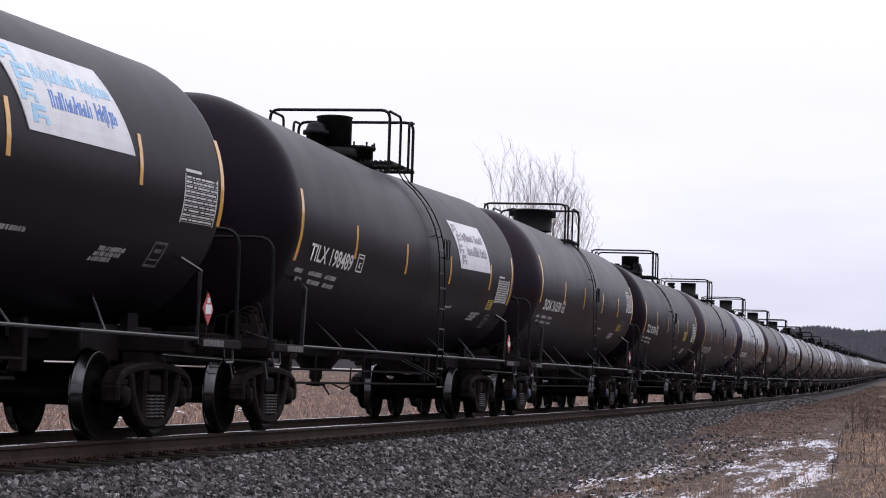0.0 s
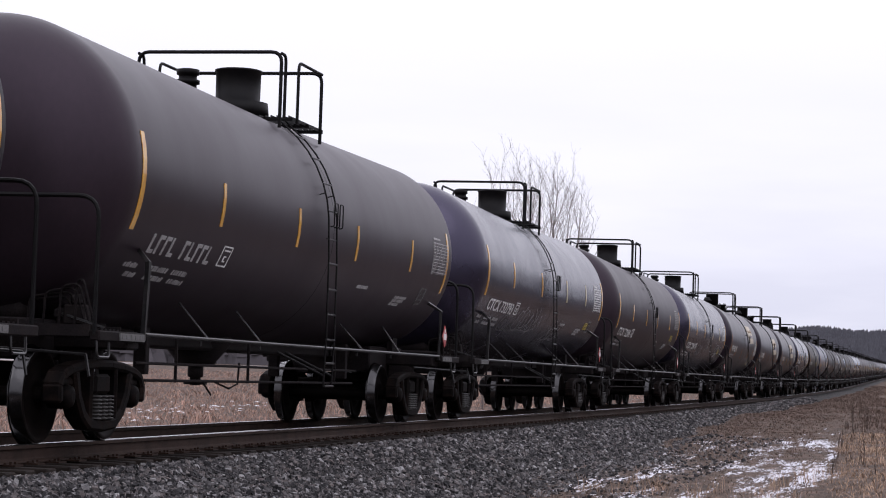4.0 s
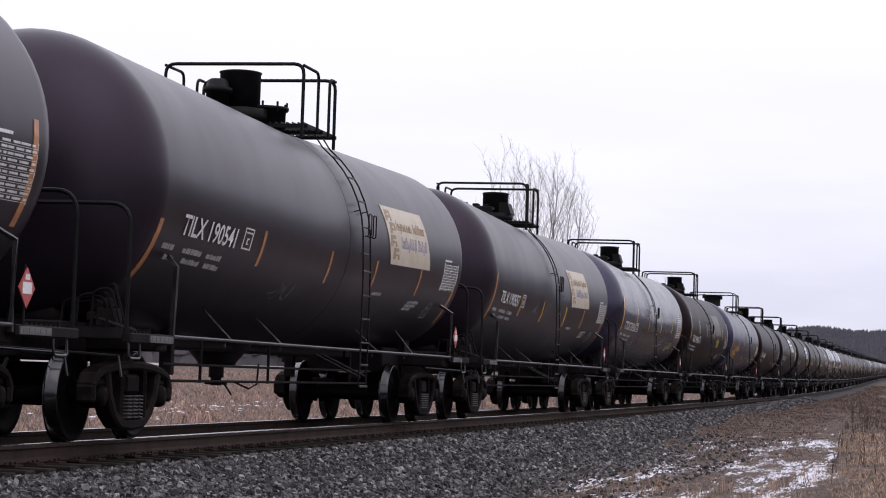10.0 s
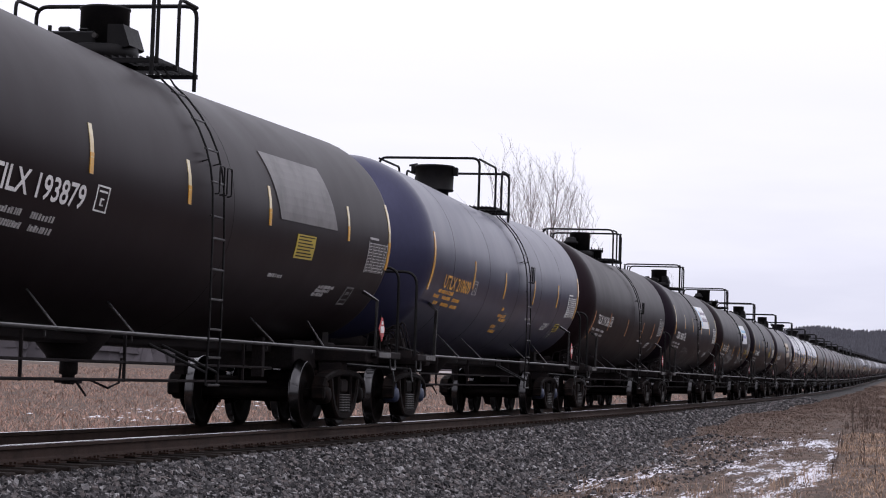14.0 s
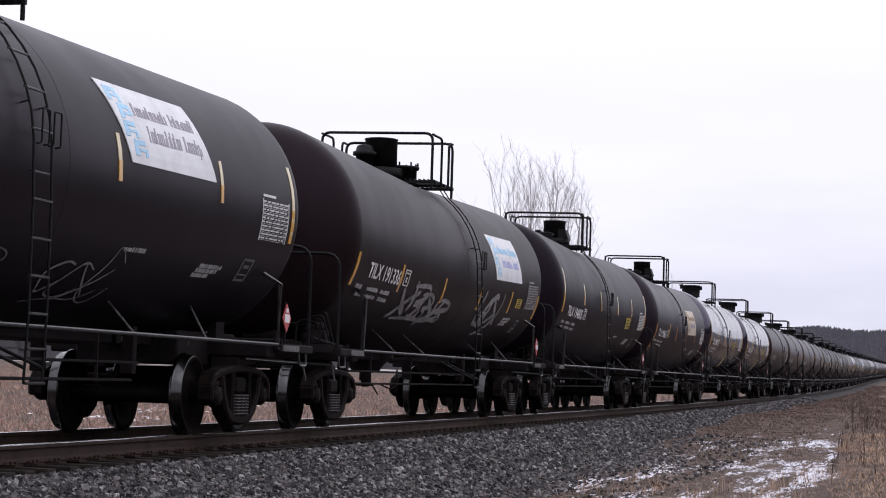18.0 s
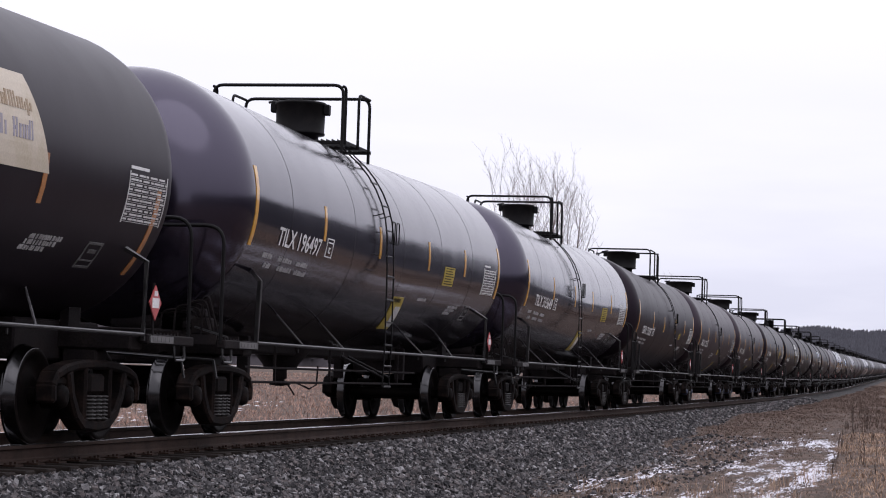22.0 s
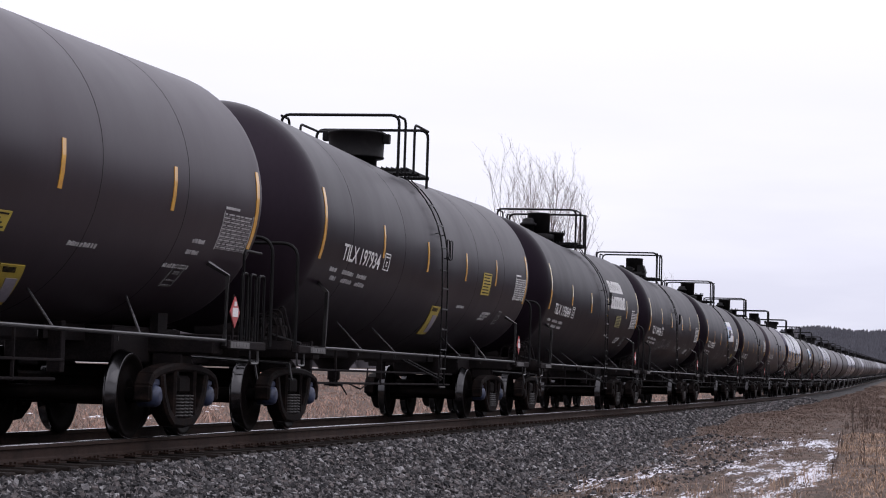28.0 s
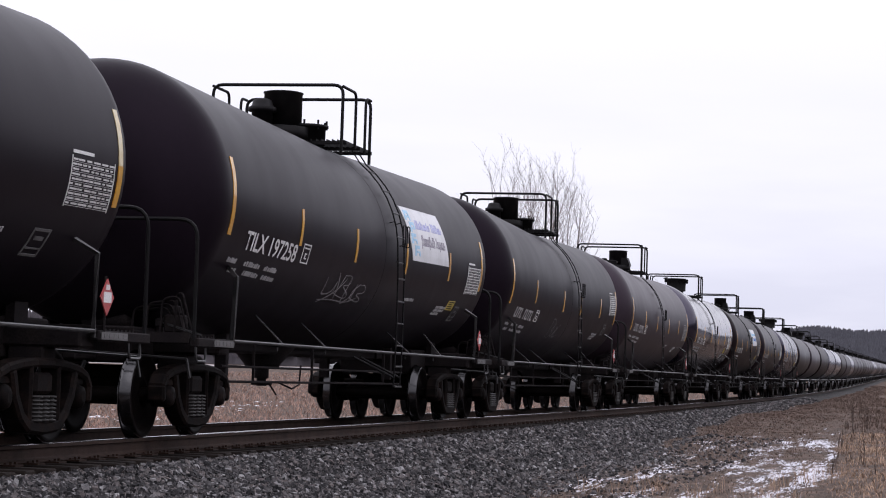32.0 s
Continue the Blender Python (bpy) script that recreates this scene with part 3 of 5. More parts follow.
        lathe(bm, [(top - 0.12, 0.42), (top + 0.07, 0.40), (top + 0.08, 0.295), (top + 0.47, 0.30), (top + 0.48, 0.315), (top + 0.50, 0.315), (top + 0.51, 0.28)], "Z", 30, (0.12, y, 0))
        part("protective_housing", bm, BLACK, car, "black drum-shaped protective housing")
        bm = bmesh.new()
        lathe(bm, [(top - 0.15, 0.13), (top + 0.30, 0.12), (top + 0.31, 0.16), (top + 0.36, 0.16), (top + 0.37, 0.12), (top + 0.42, 0.12), (top + 0.43, 0.15), (top + 0.50, 0.15), (top + 0.51, 0.1)], "Z", 18, (-0.55, y - 0.1, 0))
        part("safety_valve", bm, BLACK, car)


def platform_parts(car, ya, ra, yb, rb, lad):
    """Top platform with its two railings, and the side ladder at lad."""
    top, zr, w, r = ZC + R, 4.83, 0.96, 0.024
    foot = 3.98
    bm = bmesh.new()
    for k in range(9):
        x = 0.30 + 0.08 * k
        box(bm, x, x + 0.012, max(ya + 0.1, yb - 1.5), yb, 4.03 + 0.012 * (8 - k) / 8, 4.07 + 0.012 * (8 - k) / 8)
    for y in (max(ya + 0.12, yb - 1.48), yb - 0.7, yb - 0.02):
        box(bm, 0.28, w + 0.04, y - 0.02, y + 0.02, 4.0, 4.05)
    part("grating", bm, BLACK, car, "open steel grating")
    for name, y, dy in (("front_railing", ya, ra), ("rear_railing", yb, rb)):
        bm = bmesh.new()
        foot_z = foot - 0.12
        tube(bm, bend([(-w, y, foot_z), (-w, y, zr), (w, y, zr), (w, y, foot_z)], 0.14), r, 8)
        tube(bm, bend([(w, y, zr - 0.02), (w, y + dy, zr - 0.02), (w, y + dy, 4.0)], 0.12), r * 0.9, 8)
        tube(bm, bend([(-w, y, zr - 0.02), (-w, y + dy, zr - 0.02), (-w, y + dy, 3.95)], 0.12), r * 0.9, 8)
        part(name, bm, BLACK, car, "bent pipe safety railing")
    # ladder: rails follow the shell, then drop straight to below the sill
    for side in (-0.2, 0.2):
        bm = bmesh.new()
        pts = [Vector((0.86, lad + side, 4.02))]
        for a in range(52, -1, -8):
            q = on_tank(lad + side, a, 0.085)
            pts.append(q)
        pts += [Vector((1.62, lad + side, 2.2)), Vector((1.62, lad + side, 1.2)), Vector((1.60, lad + side, 0.58))]
        tube(bm, pts, 0.012, 6)
        part("ladder_rail", bm, BLACK, car)
    for a in (46, 33, 20, 7, -6):
        bm = bmesh.new()
        q = on_tank(0, a, 0.085)
        rod(bm, (q.x, lad - 0.23, q.z), (q.x, lad + 0.23, q.z), 0.012, 6)
        part("rung", bm, PIPE, car)
    for z in (2.15, 1.82, 1.50, 1.18, 0.88, 0.59):
        bm = bmesh.new()
        rod(bm, (1.62, lad - 0.21, z), (1.62, lad + 0.21, z), 0.014, 6)
        part("rung", bm, PIPE, car)
    for s in (-0.13, 0.13):
        bm = bmesh.new()
        tube(bm, bend([(1.63, lad + s - 0.08, 2.62), (1.68, lad + s - 0.08, 2.62), (1.68, lad + s - 0.08, 2.92), (1.68, lad + s + 0.08, 2.92), (1.68, lad + s + 0.08, 2.62), (1.63, lad + s + 0.08, 2.62)], 0.03, 2), 0.009, 6)
        part("grab_iron", bm, BLACK, car)
    for a in (15,):
        for s in (-0.2, 0.2):
            part("ladder_bracket", rod(bmesh.new(), on_tank(lad + s, a, 0.0), on_tank(lad + s, a, 0.085), 0.008, 6), BLACK, car)
    for s in (-0.2, 0.2):
        bm = bmesh.new()
        rod(bm, (1.60, lad + s, 0.72), (1.1, lad + s - 0.42, 1.0), 0.016, 6)
        part("ladder_brace", bm, BLACK, car)


def end_parts(car, e):
    """Frame end: e = -1 the leading end, +1 the trailing end."""
    y = lambda v: e * v
    part("stub_sill", boxes((-0.24, 0.24, *sorted((y(7.95), y(8.55))), 0.82, 1.16), (-0.62, 0.62, *sorted((y(5.75), y(7.95))), 0.80, 1.20), bevel=0.02), FRAME, car, "black stub sill")
    part("body_bolster", boxes((-1.38, 1.38, *sorted((y(6.85), y(7.2))), 0.92, 1.10), bevel=0.02), FRAME, car)
    for s in (-1, 1):
        part("saddle_web", boxes((*sorted((s * 0.63, s * 0.72)), *sorted((y(6.86), y(7.18))), 1.10, 1.75)), FRAME, car)
        part("side_bearing", boxes((*sorted((s * 0.66, s * 1.02)), *sorted((y(6.86), y(7.18))), 0.74, 0.92), bevel=0.02), FRAME, car)
    # saddle post: plate from the frame up to the shell
    for s in (1, -1):
        bm = bmesh.new()
        lo, hi = y(6.93), y(7.01)
        tube(bm, [(s * 1.46, y(6.97), 1.02), (s * 1.48, y(6.95), 1.80), (s * 1.30, y(6.75), 1.93)], 0.032, 4)
        part("saddle_post", bm, PIPE if s > 0 else FRAME, car)
    bm = boxes((-1.39, 1.39, *sorted((y(7.40), y(7.43))), 1.03, 1.14), (-1.39, 1.39, *sorted((y(8.22), y(8.26))), 1.03, 1.14), (-0.05, 0.05, *sorted((y(7.40), y(8.26))), 1.03, 1.098))
    plat = part("end_platform", bm, FRAME, car, "slatted crossover platform")
    for k in range(7):
        yy = y(7.46 + 0.11 * k)
        part("slat", boxes((-1.39, 1.39, *sorted((yy, yy + e * 0.05)), 1.098, 1.112)), FRAME, plat)
    for s in (1, -1):
        bm = boxes((*sorted((s * 1.40, s * 1.50)), *sorted((y(7.02), y(8.26 if e < 0 else 8.44))), 0.99, 1.09), bevel=0.012)
        part("side_sill_end", bm, FRAME, car)
    bm = boxes((1.503, 1.515, *sorted((y(7.06), y(7.75))), 1.005, 1.075))
    for k in range(5):
        yy = y(7.12 + 0.125 * k)
        box(bm, 1.515, 1.519, *sorted((yy, yy + e * 0.09)), 1.02, 1.06)
    part("consolidated_stencil", bm, PLATE, car, "small grey stencil plate")
    # end handrail loops
    bm = bmesh.new()
    h = 8.25 if e < 0 else 8.42 if SHELL["mid"] == 0 else 8.8
    tube(bm, bend([(1.44, y(h), 1.05), (1.44, y(h), 2.35), (-1.44, y(h), 2.35), (-1.44, y(h), 1.05)], 0.22, 5), 0.022, 8)
    part("end_handrail", bm, BLACK, car, "black pipe handrail across the end")
    bm = bmesh.new()
    tube(bm, bend([(1.46, y(8.24), 1.0), (1.47, y(8.24), 0.84), (1.47, y(7.92), 0.84), (1.46, y(7.92), 1.0)], 0.05), 0.014, 6)
    part("sill_step", bm, PIPE, car)
    bm = bmesh.new()
    rod(bm, (0.15, y(8.45), 0.92), (1.40, y(8.34), 0.86), 0.014, 6)
    rod(bm, (1.40, y(8.34), 0.86), (1.44, y(8.34), 0.66), 0.014, 6)
    part("uncoupling_lever", bm, PIPE, car)
    # coupler with its knuckle
    bm = boxes((-0.09, 0.09, *sorted((y(8.3), y(8.80))), 0.76, 0.94), (-0.16, 0.13, *sorted((y(8.75), y(9.02))), 0.70, 0.98), (0.05, 0.17, *sorted((y(8.95), y(9.06))), 0.72, 0.96), bevel=0.03)
    part("coupler", bm, CAST, car, "rusty cast coupler")
    bm = bmesh.new()
    tube(bm, [(0.28, y(8.4), 0.80), (0.30, y(8.7), 0.55), (0.26, y(8.95), 0.45), (0.12, y(9.03), 0.50)], 0.026, 8)
    part("brake_hose", bm, BLACK, car)
    if e < 0:
        return
    # placard on its holder
    bm = bmesh.new()
    c = Vector((1.50, y(7.16), 1.40))
    q = 0.175
    vs = [bm.verts.new((1.515, c.y + dy, c.z + dz)) for dy, dz in ((-q, 0), (0, -q), (q, 0), (0, q))]
    ws = [bm.verts.new((1.503, c.y + dy, c.z + dz)) for dy, dz in ((-q, 0), (0, -q), (q, 0), (0, q))]
    bm.faces.new(vs)
    bm.faces.new(ws[::-1])
    for i in range(4):
        bm.faces.new((vs[i], ws[i], ws[(i + 1) % 4], vs[(i + 1) % 4]))
    pl = part("placard", bm, RED, car, "red and white diamond hazard placard")
    bm = bmesh.new()
    box(bm, 1.516, 1.519, c.y - 0.10, c.y + 0.10, c.z - 0.05, c.z + 0.05)
    box(bm, 1.516, 1.519, c.y - 0.045, c.y + 0.045, c.z + 0.07, c.z + 0.12)
    part("placard_band", bm, WHITE, pl)
    bm = bmesh.new()
    rod(bm, (1.49, y(7.16), 1.05), (1.49, y(7.16), 1.6), 0.014, 6)
    part("placard_post", bm, FRAME, car)


def end_ladders(car):
    """Rows of upright grab bars at both ends."""
    for e in (-1, 1):
        for k in range(3):
            yy = e * (7.55 + 0.33 * k)
            bm = bmesh.new()
            tube(bm, bend([(1.46, yy, 1.08), (1.46, yy, 1.86), (1.46, yy + e * 0.22, 1.86), (1.46, yy + e * 0.22, 1.08)], 0.06, 3), 0.017, 6)
            part("upright_grab_bar", bm, BLACK, car)
        bm = bmesh.new()
        tube(bm, bend([(1.46, e * 7.6, 1.08), (1.46, e * 7.6, 2.12), (1.46, e * 8.25, 2.12)], 0.1, 3), 0.018, 6)
        part("side_handrail", bm, BLACK, car)


def brake_end(car):
    """Brake gear on the leading platform: reservoir, cylinder, pipes and hand wheel."""
    bm = bmesh.new()
    lathe(bm, [(-0.55, 0.05), (-0.5, 0.15), (0.0, 0.15), (0.05, 0.05)], "X", 16, (0.45, -7.55, 1.30))
    part("brake_cylinder", bm, FRAME, car)
    part("control_valve", boxes((0.92, 1.14, -7.75, -7.55, 1.14, 1.34), (0.97, 1.08, -7.70, -7.58, 1.34, 1.44), (0.80, 0.92, -7.70, -7.60, 1.20, 1.30), bevel=0.02), FRAME, car)
    for k in range(5):
        bm = bmesh.new()
        tube(bm, bend([(0.35 + 0.18 * k, -7.62 - 0.05 * k, 1.14), (0.38 + 0.18 * k, -7.66 - 0.05 * k, 1.36 + 0.05 * k), (0.95 + 0.06 * k, -7.70 - 0.06 * k, 1.42 + 0.04 * k), (1.02 + 0.07 * k, -7.65 - 0.06 * k, 1.14)], 0.08, 3), 0.013, 6)
        part("air_pipe", bm, FRAME, car)
    part("release_rod", rod(bmesh.new(), (0.9, -7.70, 1.25), (1.46, -8.05, 1.12), 0.012, 6), PIPE, car)
    bm = bmesh.new()
    ring = [(0.28 * math.cos(2 * math.pi * k / 20) - 0.75, -8.32, 1.75 + 0.28 * math.sin(2 * math.pi * k / 20)) for k in range(21)]
    tube(bm, ring, 0.016, 6)
    for k in range(3):
        a = 2 * math.pi * k / 3
        rod(bm, (-0.75, -8.32, 1.75), (-0.75 + 0.28 * math.cos(a), -8.32, 1.75 + 0.28 * math.sin(a)), 0.013, 6)
    rod(bm, (-0.75, -8.32, 1.1), (-0.75, -8.26, 1.75), 0.03, 8)
    part("hand_brake_wheel", bm, FRAME, car)


def under_parts(car):
    """Sill pipe along the side, its struts, and the gear under the tank."""
    for s in (1, -1):
        bm = bmesh.new()
        rod(bm, (s * 1.47, -6.95, 1.08), (s * 1.47, 6.95, 1.08), 0.020, 10)
        part("side_sill_pipe", bm, PIPE, car, "long worn steel sill pipe")
    for y0, y1 in ((-4.9, -4.4), (-2.9, -2.3), (2.0, 2.6), (4.25, 5.2)):
        part("sill_strut", rod(bmesh.new(), (1.46, y0, 1.08), on_tank(y1, -51.5, 0.0), 0.0125, 6), STRUT, car)
    for yy in (-5.2, -3.0, 1.6, 3.6):
        part("hanger_bolt", rod(bmesh.new(), (1.47, yy, 1.05), (1.47, yy, 1.00), 0.012, 5), PIPE, car)
    for e in (-1, 1):
        part("reinforcing_pad", boxes((-0.30, 0.30, *sorted((e * 6.3, e * 4.6)), 1.02, 1.22)), FRAME, car)
    # bottom outlet: skid, valve and handle
    bm = bmesh.new()
    lathe(bm, [(1.25, 0.42), (1.10, 0.46), (0.86, 0.26), (0.82, 0.24)], "Z", 20, (0, -0.9, 0))
    part("outlet_skid", bm, FRAME, car)
    bm = bmesh.new()
    lathe(bm, [(0.86, 0.10), (0.66, 0.10), (0.65, 0.07), (0.55, 0.07)], "Z", 14, (0, -0.9, 0))
    box(bm, -0.14, 0.14, -0.95, -0.85, 0.56, 0.59)
    part("outlet_valve", bm, FRAME, car)
    bm = bmesh.new()
    tube(bm, [(0.25, -0.9, 0.6), (0.4, -0.75, 0.52), (0.45, -0.55, 0.58), (0.45, -0.5, 0.85)], 0.014, 6)
    for k in range(5):
        rod(bm, (0.18 + 0.012 * k, -1.15 + 0.03 * k, 0.60 - 0.03 * k), (0.20 + 0.012 * k, -1.12 + 0.03 * k, 0.55 - 0.03 * k), 0.012, 5)
    part("outlet_handle", bm, FRAME, car)
    for z, y0, y1, x in ((0.80, -5.9, 3.4, 1.0), (0.62, -5.6, 3.2, 1.0)):
        bm = bmesh.new()
        rod(bm, (x, y0, z), (x, y1, z), 0.016, 6)
        part("brake_pipe", bm, FRAME, car)
    for yy in (-4.6, -1.9, 2.2):
        part("pipe_hanger", boxes((0.985, 1.015, yy - 0.012, yy + 0.012, 0.60, 1.08)), FRAME, car)
    for yy in (-4.4, 4.4):
        for s in (1, -1):
            part("tank_bracket", boxes((*sorted((s * 0.45, s * 0.60)), yy - 0.06, yy + 0.06, 0.68, 1.20), bevel=0.01), FRAME, car)
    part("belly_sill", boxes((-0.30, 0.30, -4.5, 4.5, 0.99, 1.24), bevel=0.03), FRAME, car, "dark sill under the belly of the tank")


def wheelset_mesh():
    bm = bmesh.new()
    wheel = [(0.0, 0.09), (-0.06, 0.15), (-0.06, 0.20), (-0.02, 0.25), (-0.015, 0.36), (-0.045, 0.40), (-0.045, 0.487), (-0.02, 0.488), (-0.008, 0.468), (0.085, 0.455), (0.092, 0.448), (0.092, 0.405), (0.035, 0.37), (0.02, 0.25), (0.06, 0.19), (0.07, 0.14), (0.05, 0.09)]
    idx = [0, 0, 0, 0, 0, 0, 1, 1, 1, 1, 0, 0, 0, 0, 0, 0]
    for s in (1, -1):
        prof = [(s * (0.715 + a), r) for a, r in wheel]
        lathe(bm, prof, "X", 40, (0, 0, 0), idx)
    lathe(bm, [(-0.98, 0.07), (-0.9, 0.08), (-0.7, 0.09), (0, 0.082), (0.7, 0.09), (0.9, 0.08), (0.98, 0.07)], "X", 12)
    bmesh.ops.recalc_face_normals(bm, faces=bm.faces)
    for s in (1, -1):   # three bolts in the axle's end
        for k in range(3):
            a = 2 * math.pi * k / 3
            rod(bm, (s * 0.98, 0.045 * math.cos(a), 0.045 * math.sin(a)), (s * 1.115, 0.045 * math.cos(a), 0.045 * math.sin(a)), 0.014, 6)
    me = bpy.data.meshes.new("wheelset")
    bm.to_mesh(me)
    bm.free()
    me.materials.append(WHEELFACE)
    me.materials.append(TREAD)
    return me


WHEELSET = wheelset_mesh()
WB = 0.889


def sideframe_bm(s):
    """Cast side frame: arched top member, deep tension member, columns round the spring opening."""
    bm = bmesh.new()
    x0, x1 = sorted((s * 0.92, s * 1.12))
    top = [(-1.12, 0.42), (-1.13, 0.56), (-1.04, 0.66), (-0.86, 0.71), (-0.55, 0.75), (-0.2, 0.77), (0.2, 0.77), (0.55, 0.75), (0.86, 0.71), (1.04, 0.66), (1.13, 0.56), (1.12, 0.42)]
    low = [(-0.74, 0.68), (-0.66, 0.46), (-0.52, 0.29), (-0.34, 0.19), (0.0, 0.165), (0.34, 0.19), (0.52, 0.29), (0.66, 0.46), (0.74, 0.68)]
    seg = [(a, b, 0.062) for a, b in zip(top, top[1:])] + [(a, b, 0.078) for a, b in zip(low, low[1:])] + [((-0.33, 0.74), (-0.33, 0.24), 0.04), ((0.33, 0.74), (0.33, 0.24), 0.04)]
    for (ya, za), (yb, zb), t in seg:
        d = math.atan2(zb - za, yb - ya)
        m = Matrix.Translation((0, (ya + yb) / 2, (za + zb) / 2)) @ Matrix.Rotation(d, 4, "X")
        ln = math.hypot(yb - ya, zb - za) / 2 + t * 0.35
        box(bm, x0, x1, -ln, ln, -t * 0.75, t * 0.75, 0.025, m)
    return bm


def truck(car, y, blue=False):
    bm = boxes((-1.10, 1.10, -0.20, 0.20, 0.48, 0.68), (-0.4, 0.4, -0.26, 0.26, 0.62, 0.78), bevel=0.03)
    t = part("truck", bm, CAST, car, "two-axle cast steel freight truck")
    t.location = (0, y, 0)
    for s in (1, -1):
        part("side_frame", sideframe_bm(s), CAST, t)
        for yy in (-0.165, 0.0, 0.165):
            bm = bmesh.new()
            prof = []
            for k in range(7):
                z = 0.225 + 0.036 * k
                prof += [(z, 0.060), (z + 0.010, 0.088), (z + 0.022, 0.088), (z + 0.030, 0.060)]
            lathe(bm, prof, "Z", 12, (s * 1.06, yy, 0))
            part("spring", bm, SPRING, t, "coil spring")
        for yy in (-WB, WB):
            bm = bmesh.new()
            lathe(bm, [(s * 0.90, 0.12), (s * 1.08, 0.12), (s * 1.12, 0.10), (s * 1.14, 0.05)], "X", 16, (0, yy, 0.457))
            box(bm, *sorted((s * 0.92, s * 1.08)), yy - 0.14, yy + 0.14, 0.56, 0.64, 0.02)
            part("axle_bearing", bm, BLUECAP if blue and s > 0 else CAST, t)
    for yy in (-0.40, 0.40):
        bm = boxes((-0.66, 0.66, yy - 0.05, yy + 0.05, 0.34, 0.48), (-0.72, -0.60, yy - 0.07, yy + 0.07, 0.30, 0.58), (0.60, 0.72, yy - 0.07, yy + 0.07, 0.30, 0.58), bevel=0.01)
        part("brake_beam", bm, CAST, t)
    for yy in (-WB, WB):
        w = new("wheelset", WHEELSET)
        w.parent = t
        w.location = (0, yy, 0.457)
        tagged(w, "pair of steel wheels with polished treads on an axle")
        WHEELSETS.append(w)
    return t


WHEELSETS = []

# railing A, its return, railing B, its return, ladder, dome: metres along the car
TOPS = {"tall": (-0.6, 0.75, 1.03, -0.3, 0.55, -0.38), "angled": (-1.32, 0.15, 0.10, -0.6, -0.85, -0.70), "drum": (-1.50, 0.15, 0.05, -0.65, -1.05, -0.30), "twin": (-0.8, 0.2, 1.16, -1.15, -0.40, 0.07),
        "wide": (-1.03, 0.45, 1.07, -1.0, -0.30, 0.05), "fore": (-0.53, 1.2, 1.63, -0.3, 1.0, 0.02), "long": (-1.16, 1.65, 1.93, -0.8, 0.85, -0.66), "aft": (-1.55, 0.22, 0.55, -1.05, -0.95, -0.25)}
LAYOUT = {13: "long", 21: "fore", 22: "aft", 23: "aft"}
SHIFT = {3: -0.12, 9: 0.03, 13: -0.17, 16: 0.06, 17: -0.08, 18: -0.10, 19: -0.36, 22: 0.07, 23: 0.0, 24: 0.10, 25: 0.25, 27: 0.17, 28: -0.15}
PITCH_M = 18.05
COLOUR = {"slate": "slate blue", "matte": "matte black", "charcoal": "charcoal black", "satin": "satin grey-black", "dusty": "dusty grey-black", "brown": "brownish black", "blue": "faded blue-grey", "gloss": "glossy black"}


DRESS = {}


def dress(car, stripes, mid, ends, mark, data, sign=None, decal=None, flag=None, graffiti=()):
    """Where a car's marks stand. stripes: metres along the car; mid, ends: degrees that the inner and the end stripes span;
    mark: (along, degrees, length); data: (along, low, high); sign: (along at its foot, low, high); decal: (from, to, low, high); flag: the slanted decal."""
    DRESS[car] = (stripes, mid, ends, mark, data, sign, decal, flag, graffiti)


dress(0, (-7.3, -4.5, -1.5, 1.62, 4.86, 7.42), (-4, 15), (-14, 22), (-6.7, -14.5, 2.1), (6.25, -15, 6), (2.1, 6, 38))
dress(1, (-7.36, -4.6, -1.56, 1.62, 5.1, 7.2), (-12, 5), (-21, 13), (-6.75, -14.6, 2.12), (5.97, -20.5, -2), (2.45, -1, 29.5), (5.4, 5.86, -25.6, -18.8))
dress(2, (-7.33, -4.28, -1.38, 1.62, 4.5, 7.36), (-11.8, 6), (-15, 22), (-6.73, -15.5, 2.14), (6.2, -5.8, 14.8), None, (5.14, 5.64, -25.5, -18.8))
dress(3, (-7.31, -4.5, -1.54, 1.48, 4.38, 7.3), (-10.2, 7.5), (-21, 14.5), (-6.69, -13.6, 2.06), (6.15, -19.4, 3.7), None, (3.42, 4.26, -17.9, -6.6))
dress(4, (-7.33, -4.72, -1.68, 1.24, 4.56, 7.1), (-13.5, 4.5), (-23, 14), (-6.58, -26.5, 2.0), (6.1, -12.6, 9.1), None, (4.95, 5.6, -24.8, -17.8))
dress(5, (-7.33, -4.74, -1.52, 1.76, 4.58, 7.26), (-7.8, 10.4), (-18, 16), (-6.7, -22.8, 2.46), (5.97, -11.5, 11.6), None, (5.36, 5.77, -28.8, -22.5), None, ((-3.42, -0.95, -40, -17, 41), (0.61, 2.3, -44, -21, 42), (-4.83, -3.62, -43, -27, 43)))
dress(6, (-7.34, -4.5, -1.46, 1.22, 4.56, 7.3), (-10.9, 6.3), (-21, 12.5), (-6.67, -23.6, 2.4), (6.05, -9.8, 13.1), None, (5.47, 6.06, -23.8, -17.3), None, ((-4.19, -2.79, -45, -34, 44), (0.28, 1.94, -56, -29, 45), (3.22, 4.64, -37, -23, 46)))
dress(7, (-7.38, -4.64, -1.58, 1.62, 4.58, 7.26), (-8.3, 9.5), (-19.5, 15), (-6.72, -24.1, 2.55), (5.91, -9.1, 12), None, (5.3, 5.77, -29.5, -22.7), None, ((-3.09, -1.5, -35, -18, 47), (-0.33, 0.44, -28, -4, 48), (3.42, 5.35, -31, -9, 49)))
